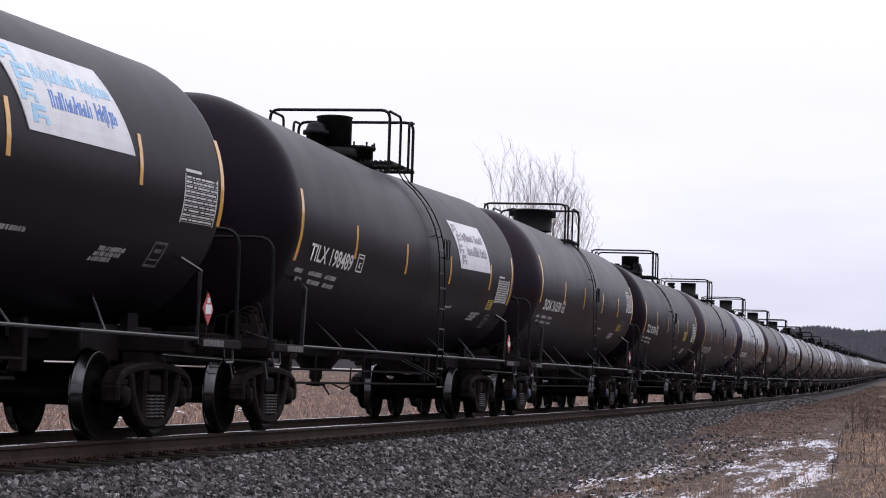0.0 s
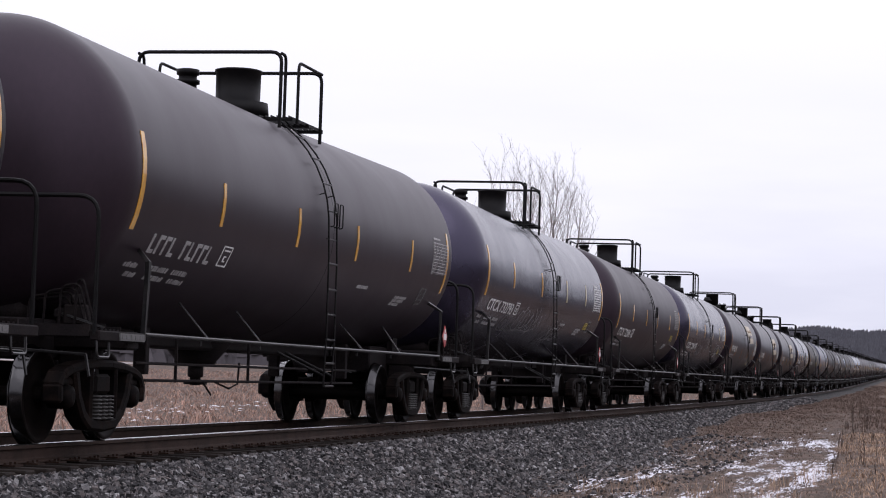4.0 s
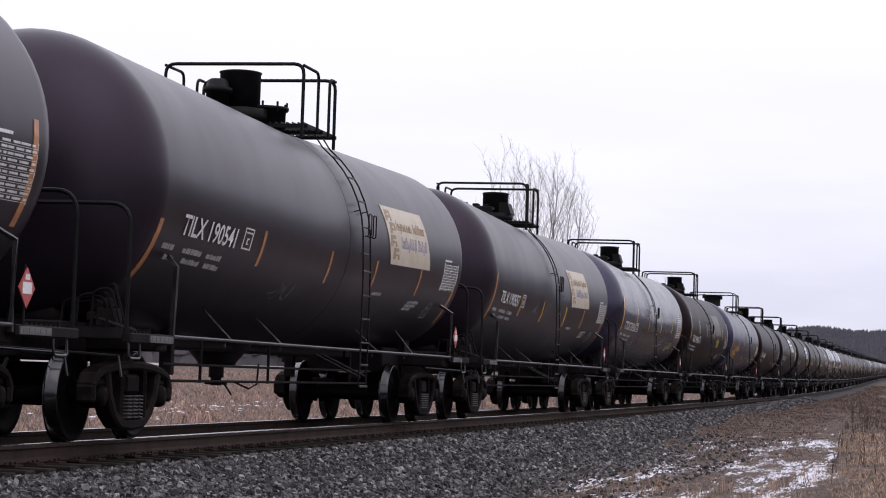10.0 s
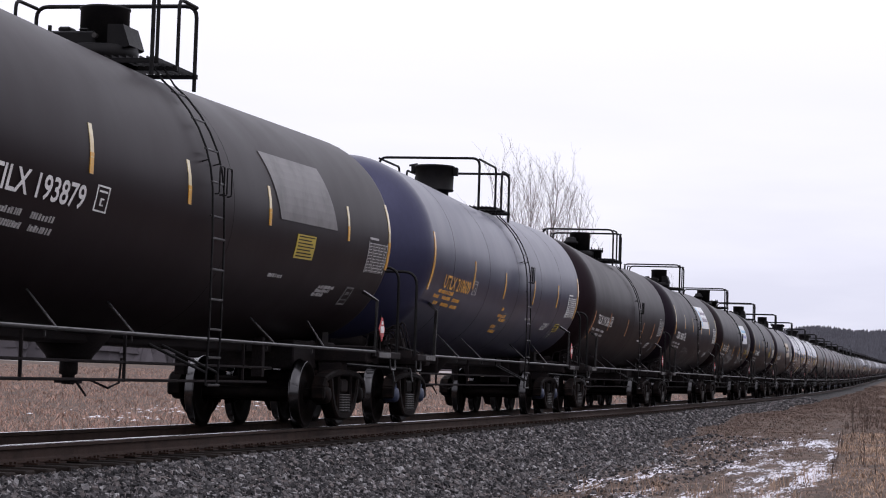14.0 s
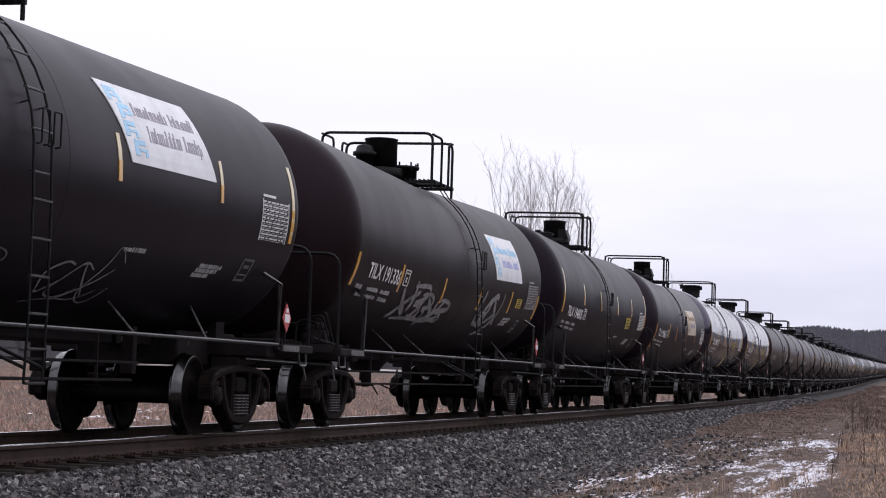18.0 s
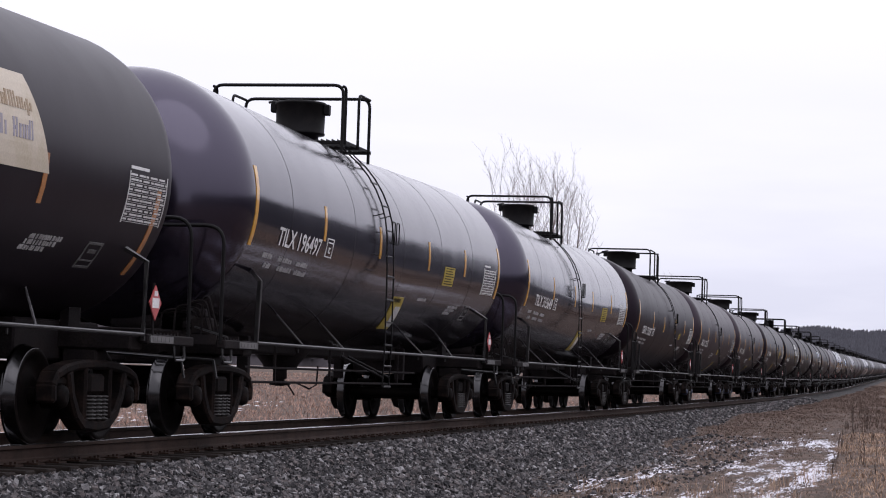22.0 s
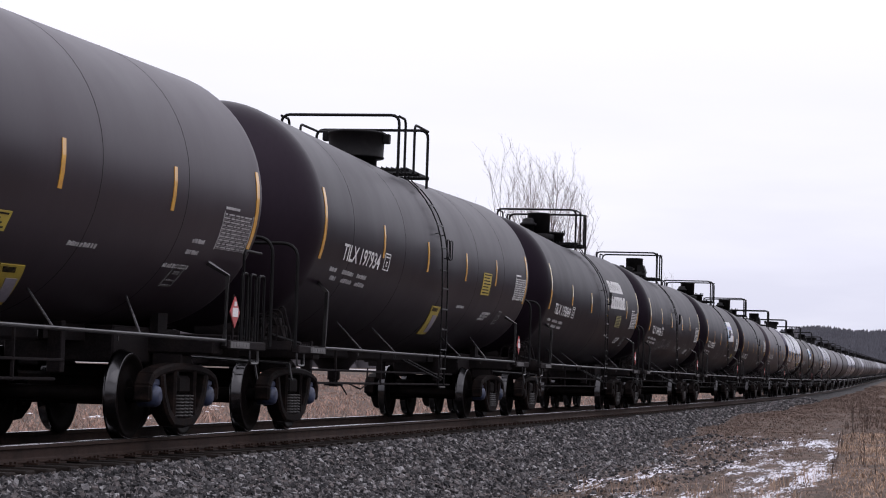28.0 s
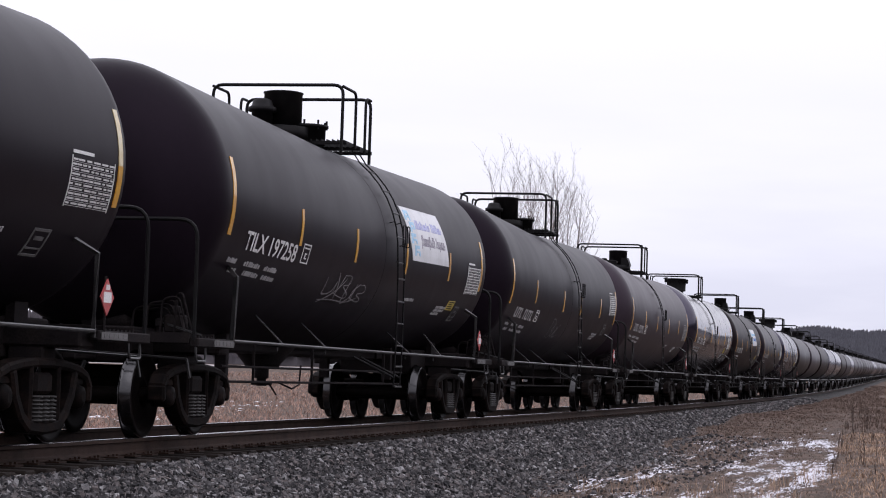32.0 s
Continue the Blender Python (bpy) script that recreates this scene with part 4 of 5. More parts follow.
dress(8, (-7.32, -4.5, -1.38, 2.55, 5.28, 7.15), (-26.5, -9.8), (-29.5, 6.5), (-6.69, -14.5, 1.9), (6.2, -21.6, 0.6), (2.5, 1, 32.5), (4.27, 5.16, -39, -27.5), None, ((-3.91, -2.14, -39, -11, 50), (-1.82, 0.01, -35, -11, 51), (2.28, 6.2, -35, -8, 52)))
dress(9, (-7.45, -3.9, -0.87, 1.6, 4.47, 7.1), (-24.9, -8.6), (-43, -15.6), (-6.75, -15.5, 1.85), (6.14, -19.9, -1.1), (2.4, -9, 23), None, None, ((-2.85, -2.05, -40, -25, 53),))
dress(10, (-7.34, -4.48, -1.94, 1.04, 3.67, 7.0), (-25.2, -8.9), (-36.5, 0), (-6.62, -14.8, 1.92), (6.14, -19.9, -0.4), (1.7, -8, 23), (-3.36, -2.45, -33.5, -20.7), None, ((-1.81, -0.96, -25, -4, 54), (-0.55, 0.68, -30, 24, 55), (-3.27, -2.6, -20, -13, 56)))
dress(11, (-7.35, -4.46, -1.61, 1.46, 4.5, 7.2), (-12.3, 4.9), (-22, 11.5), (-6.69, -15.2, 2.15), (5.95, -18.9, 9.3), None, (4.92, 5.56, -32.5, -24.8), None, ((-3.55, -2.85, -41, -15, 57), (1.78, 5.75, -28, -5, 58)))
dress(12, (-7.35, -4.42, -1.6, 1.36, 5.04, 7.36), (-4.4, 13.2), (-16, 20), (-6.55, -13, 2.13), (6.25, -18.9, -0.4), (1.84, -0.5, 30), (2.63, 3.47, -16.9, -5.6))
dress(13, (-7.4, -4.08, -1.14, 2.05, 5.02, 7.8), (-14.9, 3.2), (-23, 12), (-6.36, -15, 2.1), (6.6, -22.3, -2.9), None, (5.9, 6.5, -36, -28.5), None, ((-1.03, 0.13, -40, -20, 59),))
dress(14, (-7.27, -4.6, -1.2, 2.27, 4.8, 7.1), (-23.4, -6.4), (-36, -9), (-6.65, -15.3, 1.97), (6.1, -20.3, -0.6))
dress(15, (-7.3, -4.4, -1.71, 1.23, 4.39, 7.2), (-2.3, 15.1), (-14, 21.5), (-6.62, -13.3, 2.1), (6.0, -14.8, 5.5), (1.6, 5.5, 37), None, None, ((-3.82, -2.7, -34, -23, 60), (-2.95, -0.9, -52, -26, 61), (0.38, 1.93, -55, -27, 62)))
dress(16, (-7.44, -4.74, -1.7, 1.33, 4.34, 7.25), (-24.7, -8.9), (-27.5, -9.5), (-6.69, -16.8, 1.9), (6.08, -20.8, 0), (2.6, -2.3, 29), (5.03, 5.55, -20.3, -13.5), None, ((-4.22, -1.27, -42, -16, 63), (1.67, 3.45, -43, -4, 64)))
dress(17, (-7.34, -4.36, -1.56, 1.5, 4.32, 7.33), (-5, 12.9), (-16.5, 19.3), (-6.56, -13.9, 2.13), (6.15, -18.6, 0), None, (3.4, 4.21, -17.5, -6.3))
dress(18, (-7.46, -4.06, -1.88, 1.3, 4.16, 7.1), (-18.1, -1.2), (-41, -6), (-6.72, -15, 1.9), (6.3, -19.8, 1), (1.65, -8, 23.5))
dress(19, (-7.35, -4.3, -1.29, 1.94, 4.74, 7.8), (-8.6, 8.2), (-20, 15), (-6.29, -12.3, 1.92), (6.5, -18.6, 1), None, (3.2, 3.95, -16, -4.5), (0.78, 1.46, -49.5, -26.5))
dress(20, (-7.34, -4.2, -1.2, 1.56, 4.8, 7.8), (-8.7, 8.8), (-20, 14.5), (-6.31, -12.9, 2.06), (6.47, -18.5, 0.7), None, (3.29, 4.1, -16.8, -4.2), (0.9, 1.58, -49.5, -27.5))
dress(21, (-7.34, -3.9, -1.1, 2.09, 4.94, 7.8), (-12.5, 5.2), (-23, 12), (-6.17, -17.1, 2.22), (6.75, -24.1, -4.2), None, (3.47, 3.96, -18.6, -11.5))
dress(22, (-7.37, -4.32, -1.4, 1.88, 4.74, 7.8), (-11.7, 5.6), (-23, 12), (-6.33, -17.3, 1.81), (6.7, -25.5, -4.3), None, (0.58, 1.11, -27.5, -20.3), (2.03, 2.6, -65, -41))
dress(23, (-7.2, -4.22, -1.32, 1.88, 4.92, 7.8), (-11.8, 5.2), (-22, 12), (-6.24, -17.6, 1.9), (6.7, -24.3, -6), None, (0.6, 1.1, -29, -22), (2.0, 2.55, -62, -41))
dress(24, (-7.32, -4.07, -1.14, 1.86, 4.58, 7.75), (-9.4, 8.2), (-19, 16), (-6.24, -12.1, 2.05), (6.65, -17.6, 0.8), None, (3.44, 4.16, -16.5, -1.8), (0.55, 1.2, -49.8, -28))
dress(25, (-7.34, -4.42, -1.44, 1.39, 5.03, 7.36), (-8.3, 9), (-17, 19.3), (-6.59, -14.7, 2.15), (6.15, -18.5, 0), (1.95, -2.5, 28.5), (3.12, 4.03, -17.8, -6.7))
dress(26, (-7.27, -4.3, -1.54, 1.6, 4.1, 7.3), (-3.8, 13.6), (-16, 19.8), (-6.48, -13.3, 2.12), (6.15, -18.4, 0.9), None, None, None, ((-4.91, -3.75, -42, -20, 65), (-3.5, -2.65, -33, -17, 66), (-2.07, -0.92, -30, -16, 67), (0.43, 1.42, -33, -17, 68), (2.58, 4.0, -36, -17, 69)))
dress(27, (-7.3, -4.46, -1.7, 1.32, 4.42, 7.1), (-12, 5.2), (-16, 17), (-6.6, -16, 2.1), (6.0, -18.9, 1.1), (1.72, -3.5, 27.5), (5.1, 5.6, -30.8, -24.4), None, ((-2.75, -0.9, -36, -18, 70),))
dress(28, (-7.4, -4.73, -1.17, 1.3, 4.5, 7.2), (-13, 4), (-19, 13), (-6.44, -23.6, 1.95), (6.15, -10, 11), None, None, None, ((-1.9, -0.9, -38, -19, 71),))
PLAIN = ((-7.32, -4.4, -1.5, 1.6, 4.5, 7.2), (-12, 5), (-20, 14), (-6.6, -15.5, 2.1), (6.1, -20, 0), (2.0, -1, 29), (5.0, 5.5, -26, -19), None, ())


def fine_print(bm, y, length, a, half, rnd, gaps=(0.02, 0.024, 0.07)):
    """A line of small stencil strokes."""
    x = y
    while x < y + length - 0.03:
        d = rnd.uniform(0.022, 0.05)
        patch(bm, x, x + d, a - half, a + half * rnd.choice((0.6, 1.0, 1.0)), 0.007)
        x += d + rnd.choice(gaps)


def marks(car, text, sign, white, decals, paint, seed):
    """Stripes, lettering, panels and decals on the near side of the shell."""
    tape = TAPESHEEN if white else TAPEOLD if seed in (8, 9, 10, 14, 18) else TAPE
    ys, mid, ends, (my, ma, mw), (dy, d0, d1), board, decal, flag, tags = DRESS.get(seed, PLAIN)
    orange = text.startswith("UTLX")
    rnd = random.Random(seed)
    for k, y in enumerate(ys):
        a0, a1 = ends if k in (0, 5) else mid
        w = 0.105 if k in (0, 5) else 0.088
        kind = TAPESHEEN if paint == "blue" and k in (3, 4) else TAPE if (seed == 18 and k in (0, 1)) or (seed == 10 and k in (2, 3)) else tape
        bm = bmesh.new()
        patch(bm, y, y + w, a0, a1, 0.007)
        stripe = part("reflective_stripe", bm, kind, car, "reflective tape in a pale sheen colour" if kind is TAPESHEEN else "yellow reflective tape")
        if white:    # sky sheen is painted on the upper length; the lower end stays yellow
            lower = bmesh.new()
            patch(lower, y - 0.001, y + w + 0.001, a0, a0 + 0.42 * (a1 - a0), 0.009)
            part("yellow_length", lower, TAPE, stripe, "yellow reflective tape")
    ink = ORANGE if orange else FAINT
    if text:
        tagged(words("reporting_mark", text, my, ma, 0.215, ORANGE if orange else WHITE, car, "orange car number" if orange else "white stencilled car number", mw), kind="stuff")
    else:           # a mark too worn to read: one bar for each sign
        bm = bmesh.new()
        for k in range(10):
            if k != 4:
                x = my + mw * k / 10
                patch(bm, x, x + 0.05, ma - 4, ma + 4, 0.008)
                patch(bm, x + 0.05, x + mw / 10 - 0.05, ma + (2.4 if k % 3 else -4), ma + (4 if k % 3 else -2.4), 0.008)
        tagged(part("reporting_mark", bm, FAINT, car, "worn white car number bars"), kind="stuff")
    # framed class letter beside the mark
    bm = bmesh.new()
    y, a0, a1 = my + mw + 0.27, ma - 3.6, ma + 5.8
    for q in ((y, y + 0.02, a0, a1), (y + 0.30, y + 0.32, a0, a1), (y + 0.02, y + 0.30, a0, a0 + 0.6), (y + 0.02, y + 0.30, a1 - 0.6, a1), (y + 0.12, y + 0.20, a0 + 2.2, a0 + 2.8), (y + 0.12, y + 0.145, a0 + 2.8, a0 + 4.6), (y + 0.12, y + 0.20, a0 + 4.4, a0 + 5.0), (y + 0.06, y + 0.26, a1 - 2.4, a1 - 1.7)):
        patch(bm, *q, 0.007)
    part("class_box", bm, FAINT if orange else WHITE, car, "small framed white stencil")
    for k, a in enumerate((ma - 10.2, ma - 14.6)):
        bm = bmesh.new()
        for o, w in ((-0.35, 0.36), (0.30, 0.62), (1.1, 0.52)) if k == 0 else ((-0.28, 0.3), (0.30, 0.58), (1.05, 0.5)):
            fine_print(bm, my + o + 0.12 * k, w, a, 1.15, rnd, (0.02, 0.022, 0.04))
        tagged(part("load_stencil", bm, ink, car, "row of small grey stencil bars"), kind="stuff")
    if orange:
        bm = bmesh.new()
        for y, a, w in ((-6.5, -21.5, 1.1), (-0.85, -22, 0.25), (-0.95, -27, 0.7), (-0.7, -30, 0.6), (-1.0, -36, 0.4), (-0.9, -40, 0.55)):
            fine_print(bm, y, w, a, 1.3, rnd)
        tagged(part("service_stencil", bm, ORANGE, car, "orange stencil bars"), kind="stuff")
    # printed data panel near the trailing end
    bm = bmesh.new()
    rows = 10
    step = (d1 - d0 - 2.5) / rows
    patch(bm, dy, dy + 0.5, d1 - 0.8, d1 + 0.3, 0.007)
    for k in range(rows):
        a = d1 - 2.8 - step * k
        x = dy + rnd.uniform(0, 0.03)
        while x < dy + 1.0:
            d = rnd.uniform(0.05, 0.2)
            patch(bm, x, min(x + d, dy + 1.04), a - step * 0.2, a + step * 0.18, 0.007)
            x += d + rnd.uniform(0.02, 0.07)
        patch(bm, dy - 0.02, dy + 1.06, a - step * 0.55, a - step * 0.48, 0.0065)
    for x in (dy - 0.02, dy + 1.05):
        patch(bm, x, x + 0.012, d0, d1 - 1.6, 0.0065)
    tagged(part("data_panel", bm, FAINT if paint in ("dusty", "brown") else WHITE, car, "white printed data panel with rows of bars"), kind="stuff")
    # service stencils under the panel
    for y, w, a in ((1.9, 0.6, -26.5), (4.35, 0.75, -29.5), (4.3, 0.7, -31.7), (4.25, 0.55, -34)) if seed not in (22, 23) else ((-1.4, 1.0, -28), (-1.45, 0.9, -31), (-1.5, 0.6, -34), (2.6, 0.7, -30), (5.4, 0.8, -34), (5.9, 0.4, -22), (5.85, 0.4, -27)):
        bm = bmesh.new()
        fine_print(bm, y, w, a, 0.9, rnd, (0.012, 0.02, 0.04))
        tagged(part("service_stencil", bm, FAINT, car), kind="stuff")
    bm = bmesh.new()
    for q in ((0, 0.03, 0, 11), (0.36, 0.39, 0, 11), (0.03, 0.36, 10, 11), (0.03, 0.36, 0, 1), (0.03, 0.36, 3, 3.6), (0.1, 0.3, 6.5, 8)):
        patch(bm, 5.75 + q[0], 5.75 + q[1], d0 - 20 + q[2], d0 - 20 + q[3], 0.007)
    part("test_frame", bm, PLATE, car, "framed grey test stencil")
    if decal and decals:
        y0, y1, a0, a1 = decal
        bm = bmesh.new()
        patch(bm, y0, y1, a0, a1, 0.008)
        d = part("warning_decal", bm, OLDYELLOW if seed in (8, 10, 25) else YELLOW, car, "yellow warning decal with printed bars")
        bm = bmesh.new()
        n = 7 if a1 - a0 > 8 else 4
        for k in range(n):
            b = a0 + (a1 - a0) * (k + 0.6) / (n + 0.4)
            patch(bm, y0 + 0.06, y1 - 0.06 - 0.07 * (k % 3), b, b + (a1 - a0) * 0.35 / n, 0.011)
        part("print", bm, GREYINK if seed in (8, 10) else BLACK, d)
    if flag:
        y0, y1, a0, a1 = flag
        s = -0.5
        bm = bmesh.new()
        patch(bm, y0, y1, a0, a1, 0.008, s, 0, 8)
        d = part("slanted_decal", bm, YELLOW, car, "slanted yellow and white safety decal")
        half = bmesh.new()
        patch(half, y0 + 0.45 * (y1 - y0), y1 - 0.04, a0 + 2, a1 - 6, 0.011, s * 0.75, 0, 6)
        part("white_field", half, WHITE if paint == "gloss" else GREYINK, d)
        bm = bmesh.new()
        for k in range(5):
            patch(bm, y0 + 0.07 + s * (0.82 + 0.03 * k), y1 - 0.2 + s * (0.82 + 0.03 * k), a1 - 3.2 + 0.5 * k, a1 - 2.95 + 0.5 * k, 0.013)
        part("print", bm, BLACK, d)
    if sign in ("white", "tan", "grey") and board:
        sign_board(car, sign, seed, board, rnd)
    if sign == "letters":
        y0, a0, a1 = board
        for c, x, end in ((a0 + 0.76 * (a1 - a0), y0 + 0.12, y0 + 2.65), (a0 + 0.26 * (a1 - a0), y0, y0 + 2.88)):
            bm = bmesh.new()
            while x < end - 0.2:
                d = rnd.uniform(0.25, 0.31)
                patch(bm, x, x + 0.085, c - 5.8, c + 5.8, 0.009)
                patch(bm, x + 0.085, x + d, c - 5.8, c - 3.6, 0.009)
                if rnd.random() < 0.6:
                    patch(bm, x + 0.085, x + d, c + 3.6, c + 5.8, 0.009)
                patch(bm, x + d - 0.08, x + d, c - 3.6, c + 3.6, 0.009)
                x += d + 0.075
            tagged(part("lettering_band", bm, WHITE, car, "large white block lettering shapes"), kind="stuff")
    for y0, y1, a0, a1, s in tags:
        broad = seed == 16
        faint = seed in (6, 9, 11) or s in (43, 55, 56)
        tagged(scrawl("graffiti", car, y0, y1, a0, a1, s, broad, FADED if faint else SPRAY), kind="stuff")


def sign_board(car, sign, seed, board, rnd):
    """The stuck-on sign: a panel, a stepped column of emblem blocks, and two lines of lettering."""
    y0, a0, a1 = board
    long, slant = 2.62, -0.42
    bm = bmesh.new()
    patch(bm, y0, y0 + long, a0, a1, 0.009, slant, 0, 8)
    sg = part("sign_panel", bm, {"white": SIGNWHITE, "tan": SIGNTAN, "grey": SIGNGREY}[sign], car, {"white": "white sign panel with blue emblem and lettering bars", "tan": "yellowed sign panel with brown emblem and lettering bars", "grey": "blank faded grey sign panel"}[sign])
    if sign == "grey":
        return
    ink1, ink2 = {0: (PALEINK, BLUEINK), 1: (GREYINK, GREYINK), 15: (GREYINK, GREYINK), 16: (PALEINK, LILACINK), 27: (LILACINK, GREYINK)}.get(seed, (PALEINK, BLUEINK)) if sign == "white" else (BROWNINK, GREYINK)

    def lay(bm, u0, u1, v0, v1):
        """A mark at fractions of the panel's length and height."""
        s = slant * (v0 + v1) / 2
        patch(bm, y0 + u0 * long + s, y0 + u1 * long + s, a0 + v0 * (a1 - a0), a0 + v1 * (a1 - a0), 0.013)

    for k in range(4):      # blocks, each stepped down and forward, with light counters
        u, v = 0.035 + 0.035 * (k % 2), 0.74 - 0.215 * k
        bm = bmesh.new()
        lay(bm, u, u + 0.045, v, v + 0.19)
        lay(bm, u + 0.045, u + 0.13, v + 0.13, v + 0.19)
        lay(bm, u + 0.045, u + 0.13, v + 0.055, v + 0.09)
        if k != 1:
            lay(bm, u + 0.10, u + 0.13, v, v + 0.055)
        if k in (0, 1):
            lay(bm, u + 0.10, u + 0.13, v + 0.09, v + 0.13)
        tagged(part("emblem_block", bm, PALEINK if sign == "white" and seed != 1 else ink1, sg, "block of the emblem"), kind="stuff")
    for v, h, u, end, ink, gap in ((0.60, 0.17, 0.235, 0.945, ink1, 9), (0.30, 0.20, 0.29, 0.93, ink2, 9)):
        bm = bmesh.new()
        k = 0
        while u < end - 0.02:
            d = rnd.uniform(0.026, 0.042)
            if k in (0, gap + 1):
                d += 0.01
            if k != gap:
                up = h if k in (0, gap + 1) else h * rnd.choice((0.72, 0.72, 0.72, 1.0))
                low = v - (0.05 if rnd.random() < 0.1 else 0)
                lay(bm, u, u + d * 0.38, low, v + up)
                lay(bm, u + d * 0.66, u + d, v, v + up * rnd.choice((0.7, 1.0)))
                f = rnd.choice((0.0, 0.36, 0.78))
                lay(bm, u + d * 0.38, u + d * 0.66, v + up * f, v + up * (f + 0.2))
            k += 1
            u += d + 0.008
        tagged(part("lettering_band", bm, ink, sg), kind="stuff")


def tank_car(index):
    mark, paint, dome, sign, white, decals = SPEC[index]
    tags = DRESS.get(index, PLAIN)[8]
    car = new("tank_car")
    said = {"white": " with a white sign", "tan": " with a yellowed sign", "grey": " with a blank grey panel", "letters": " with big white lettering"}.get(sign, "")
    tagged(car, f"{COLOUR[paint]} tank car{said}" + (", graffiti" if tags else "") + " in the train", "tank car", "tank cars of the train")
    end = shape_shell(index in LONG, 0.0 if index == 2 else 0.07 if dome == "twin" else 0.125)
    tank_mesh("tank", car, PAINT[paint], end=end, seams=(-5.8, -2.7, SHELL["mid"], 2.9, 5.4) if index in LONG else (0.0,))
    a, ra, b, rb, lad, d = TOPS[LAYOUT.get(index, dome)]
    dome_parts(car, dome, d, index in (22, 23, 24))
    platform_parts(car, a, ra, b, rb, lad)
    for e in (-1, 1):
        end_parts(car, e)
    brake_end(car)
    if index in (21, 22, 23):
        end_ladders(car)
    under_parts(car)
    marks(car, mark, sign, white, decals, paint, index)
    for y in TRUCKS:
        truck(car, y, index in (2, 13, 22, 23, 24))
    return car


def far_car(paint, dome):
    """A car that stays far ahead: the same forms with fewer parts."""
    car = new("tank_car")
    tagged(car, f"{COLOUR[paint]} railway tank car far along the train", "tank car", "tank cars of the train")
    shape_shell(False)
    tank_mesh("tank", car, PAINT[paint], 24)
    dome_parts(car, dome, TOPS[dome][5])
    for y in TOPS[dome][0:3:2]:
        bm = bmesh.new()
        tube(bm, bend([(-0.95, y, 3.95), (-0.95, y, 4.83), (0.95, y, 4.83), (0.95, y, 3.9)], 0.14, 2), 0.026, 5)
        part("railing", bm, BLACK, car)
    for s in (1, -1):
        bm = bmesh.new()
        rod(bm, (s * 1.47, -6.95, 1.08), (s * 1.47, 6.95, 1.08), 0.034, 6)
        part("side_sill_pipe", bm, PIPE, car)
    for e in (-1, 1):
        bm = boxes((-1.45, 1.45, *sorted((e * 6.9, e * 8.26)), 0.95, 1.12), (-0.2, 0.2, *sorted((e * 6.0, e * 8.98)), 0.76, 1.0))
        part("frame_end", bm, FRAME, car)
        y = TRUCKS[0 if e < 0 else 1]
        bm = boxes((0.93, 1.1, y - 1.05, y + 1.05, 0.3, 0.75), (-1.1, -0.93, y - 1.05, y + 1.05, 0.3, 0.75), (-1, 1, y - 0.2, y + 0.2, 0.4, 0.75))
        t = part("truck", bm, CAST, car)
        for wb in (-WB, WB):
            w = new("wheelset", WHEELSET)
            w.parent = t
            w.location = (0, y + wb, 0.457)
            WHEELSETS.append(w)
    return car


CARS = {}
for i in SPEC:
    CARS[i] = tank_car(i)
protos = [far_car(p, d) for p, d in (("charcoal", "angled"), ("dusty", "wide"), ("brown", "tall"), ("blue", "twin"), ("gloss", "angled"))]
order = random.Random(7)
used = [False] * 5
for i in range(34, 72):
    k = i - 34 if i < 39 else order.choice((0, 0, 0, 1, 2, 2, 3, 4))
    if used[k]:
        CARS[i] = copy_thing(protos[k], Matrix.Identity(4))
        for o in CARS[i].children_recursive:
            if o.name.startswith("wheelset"):
                WHEELSETS.append(o)
    else:
        CARS[i], used[k] = protos[k], True

# ---- ground: one sheet from behind the camera to the horizon ----
def floor_z(x, y):
    """Height of the ground: level with the track's foot, a low swell on the near side."""
    z = rise(min(y, 900.0)) - 0.78
    if y > 900.0:
        z += 0.002 * (y - 900.0)
    z += 0.10 * noise.noise(Vector((x * 0.25, y * 0.12, 3.1))) + 0.04 * noise.noise(Vector((x * 1.3, y * 0.8, 9.0)))
    if x > 3.2:
        k = min(1.0, (x - 3.2) / 4.0)
        z += 0.06 * k * k
    if x > 1.0 and y > 45.0:
        k = min(1.0, (y - 45.0) / 45.0)
        z += 0.30 * k * k * (3 - 2 * k) * max(0.0, 1 - max(0.0, x - 4.0) / 6.0)
    if x < -3.0:
        z -= 0.35 * min(1.0, (-3.0 - x) / 5.0)
    return z


def ground_sheet():
    xs = sorted({*[-2600, -1800, -1200, -800, -500, -300, -200, -140, -100, -70], *range(-50, -8, 6), *[k * 0.5 for k in range(-16, 29)], *range(15, 50, 6), 70, 100, 160, 300, 600, 1200, 2600})
    ys = sorted({*[-400, -150, -60, -30, -15], *range(-8, 14, 4), *[14 + 0.7 * k for k in range(90)], *range(78, 200, 6), *range(200, 500, 25), *range(500, 1300, 80), 1500, 2000, 2800, 4200})
    verts = [(x, y, floor_z(x, y)) for y in ys for x in xs]
    n = len(xs)
    faces = [(j * n + i, j * n + i + 1, (j + 1) * n + i + 1, (j + 1) * n + i) for j in range(len(ys) - 1) for i in range(n - 1)]
    g = raw("ground", verts, faces, GROUND, smooth=True)
    tagged(g, "brown dry grass ground with patches of old snow", "ground", kind="structure")


ground_sheet()


# ---- ballast bed with its slopes ----
def toe(y):
    return 3.15 + 0.45 * max(0.0, 1 - abs(y - 36) / 22) + 0.25 * math.sin(y * 0.13) + 0.35 * noise.noise(Vector((y * 0.2, 1.7, 0)))


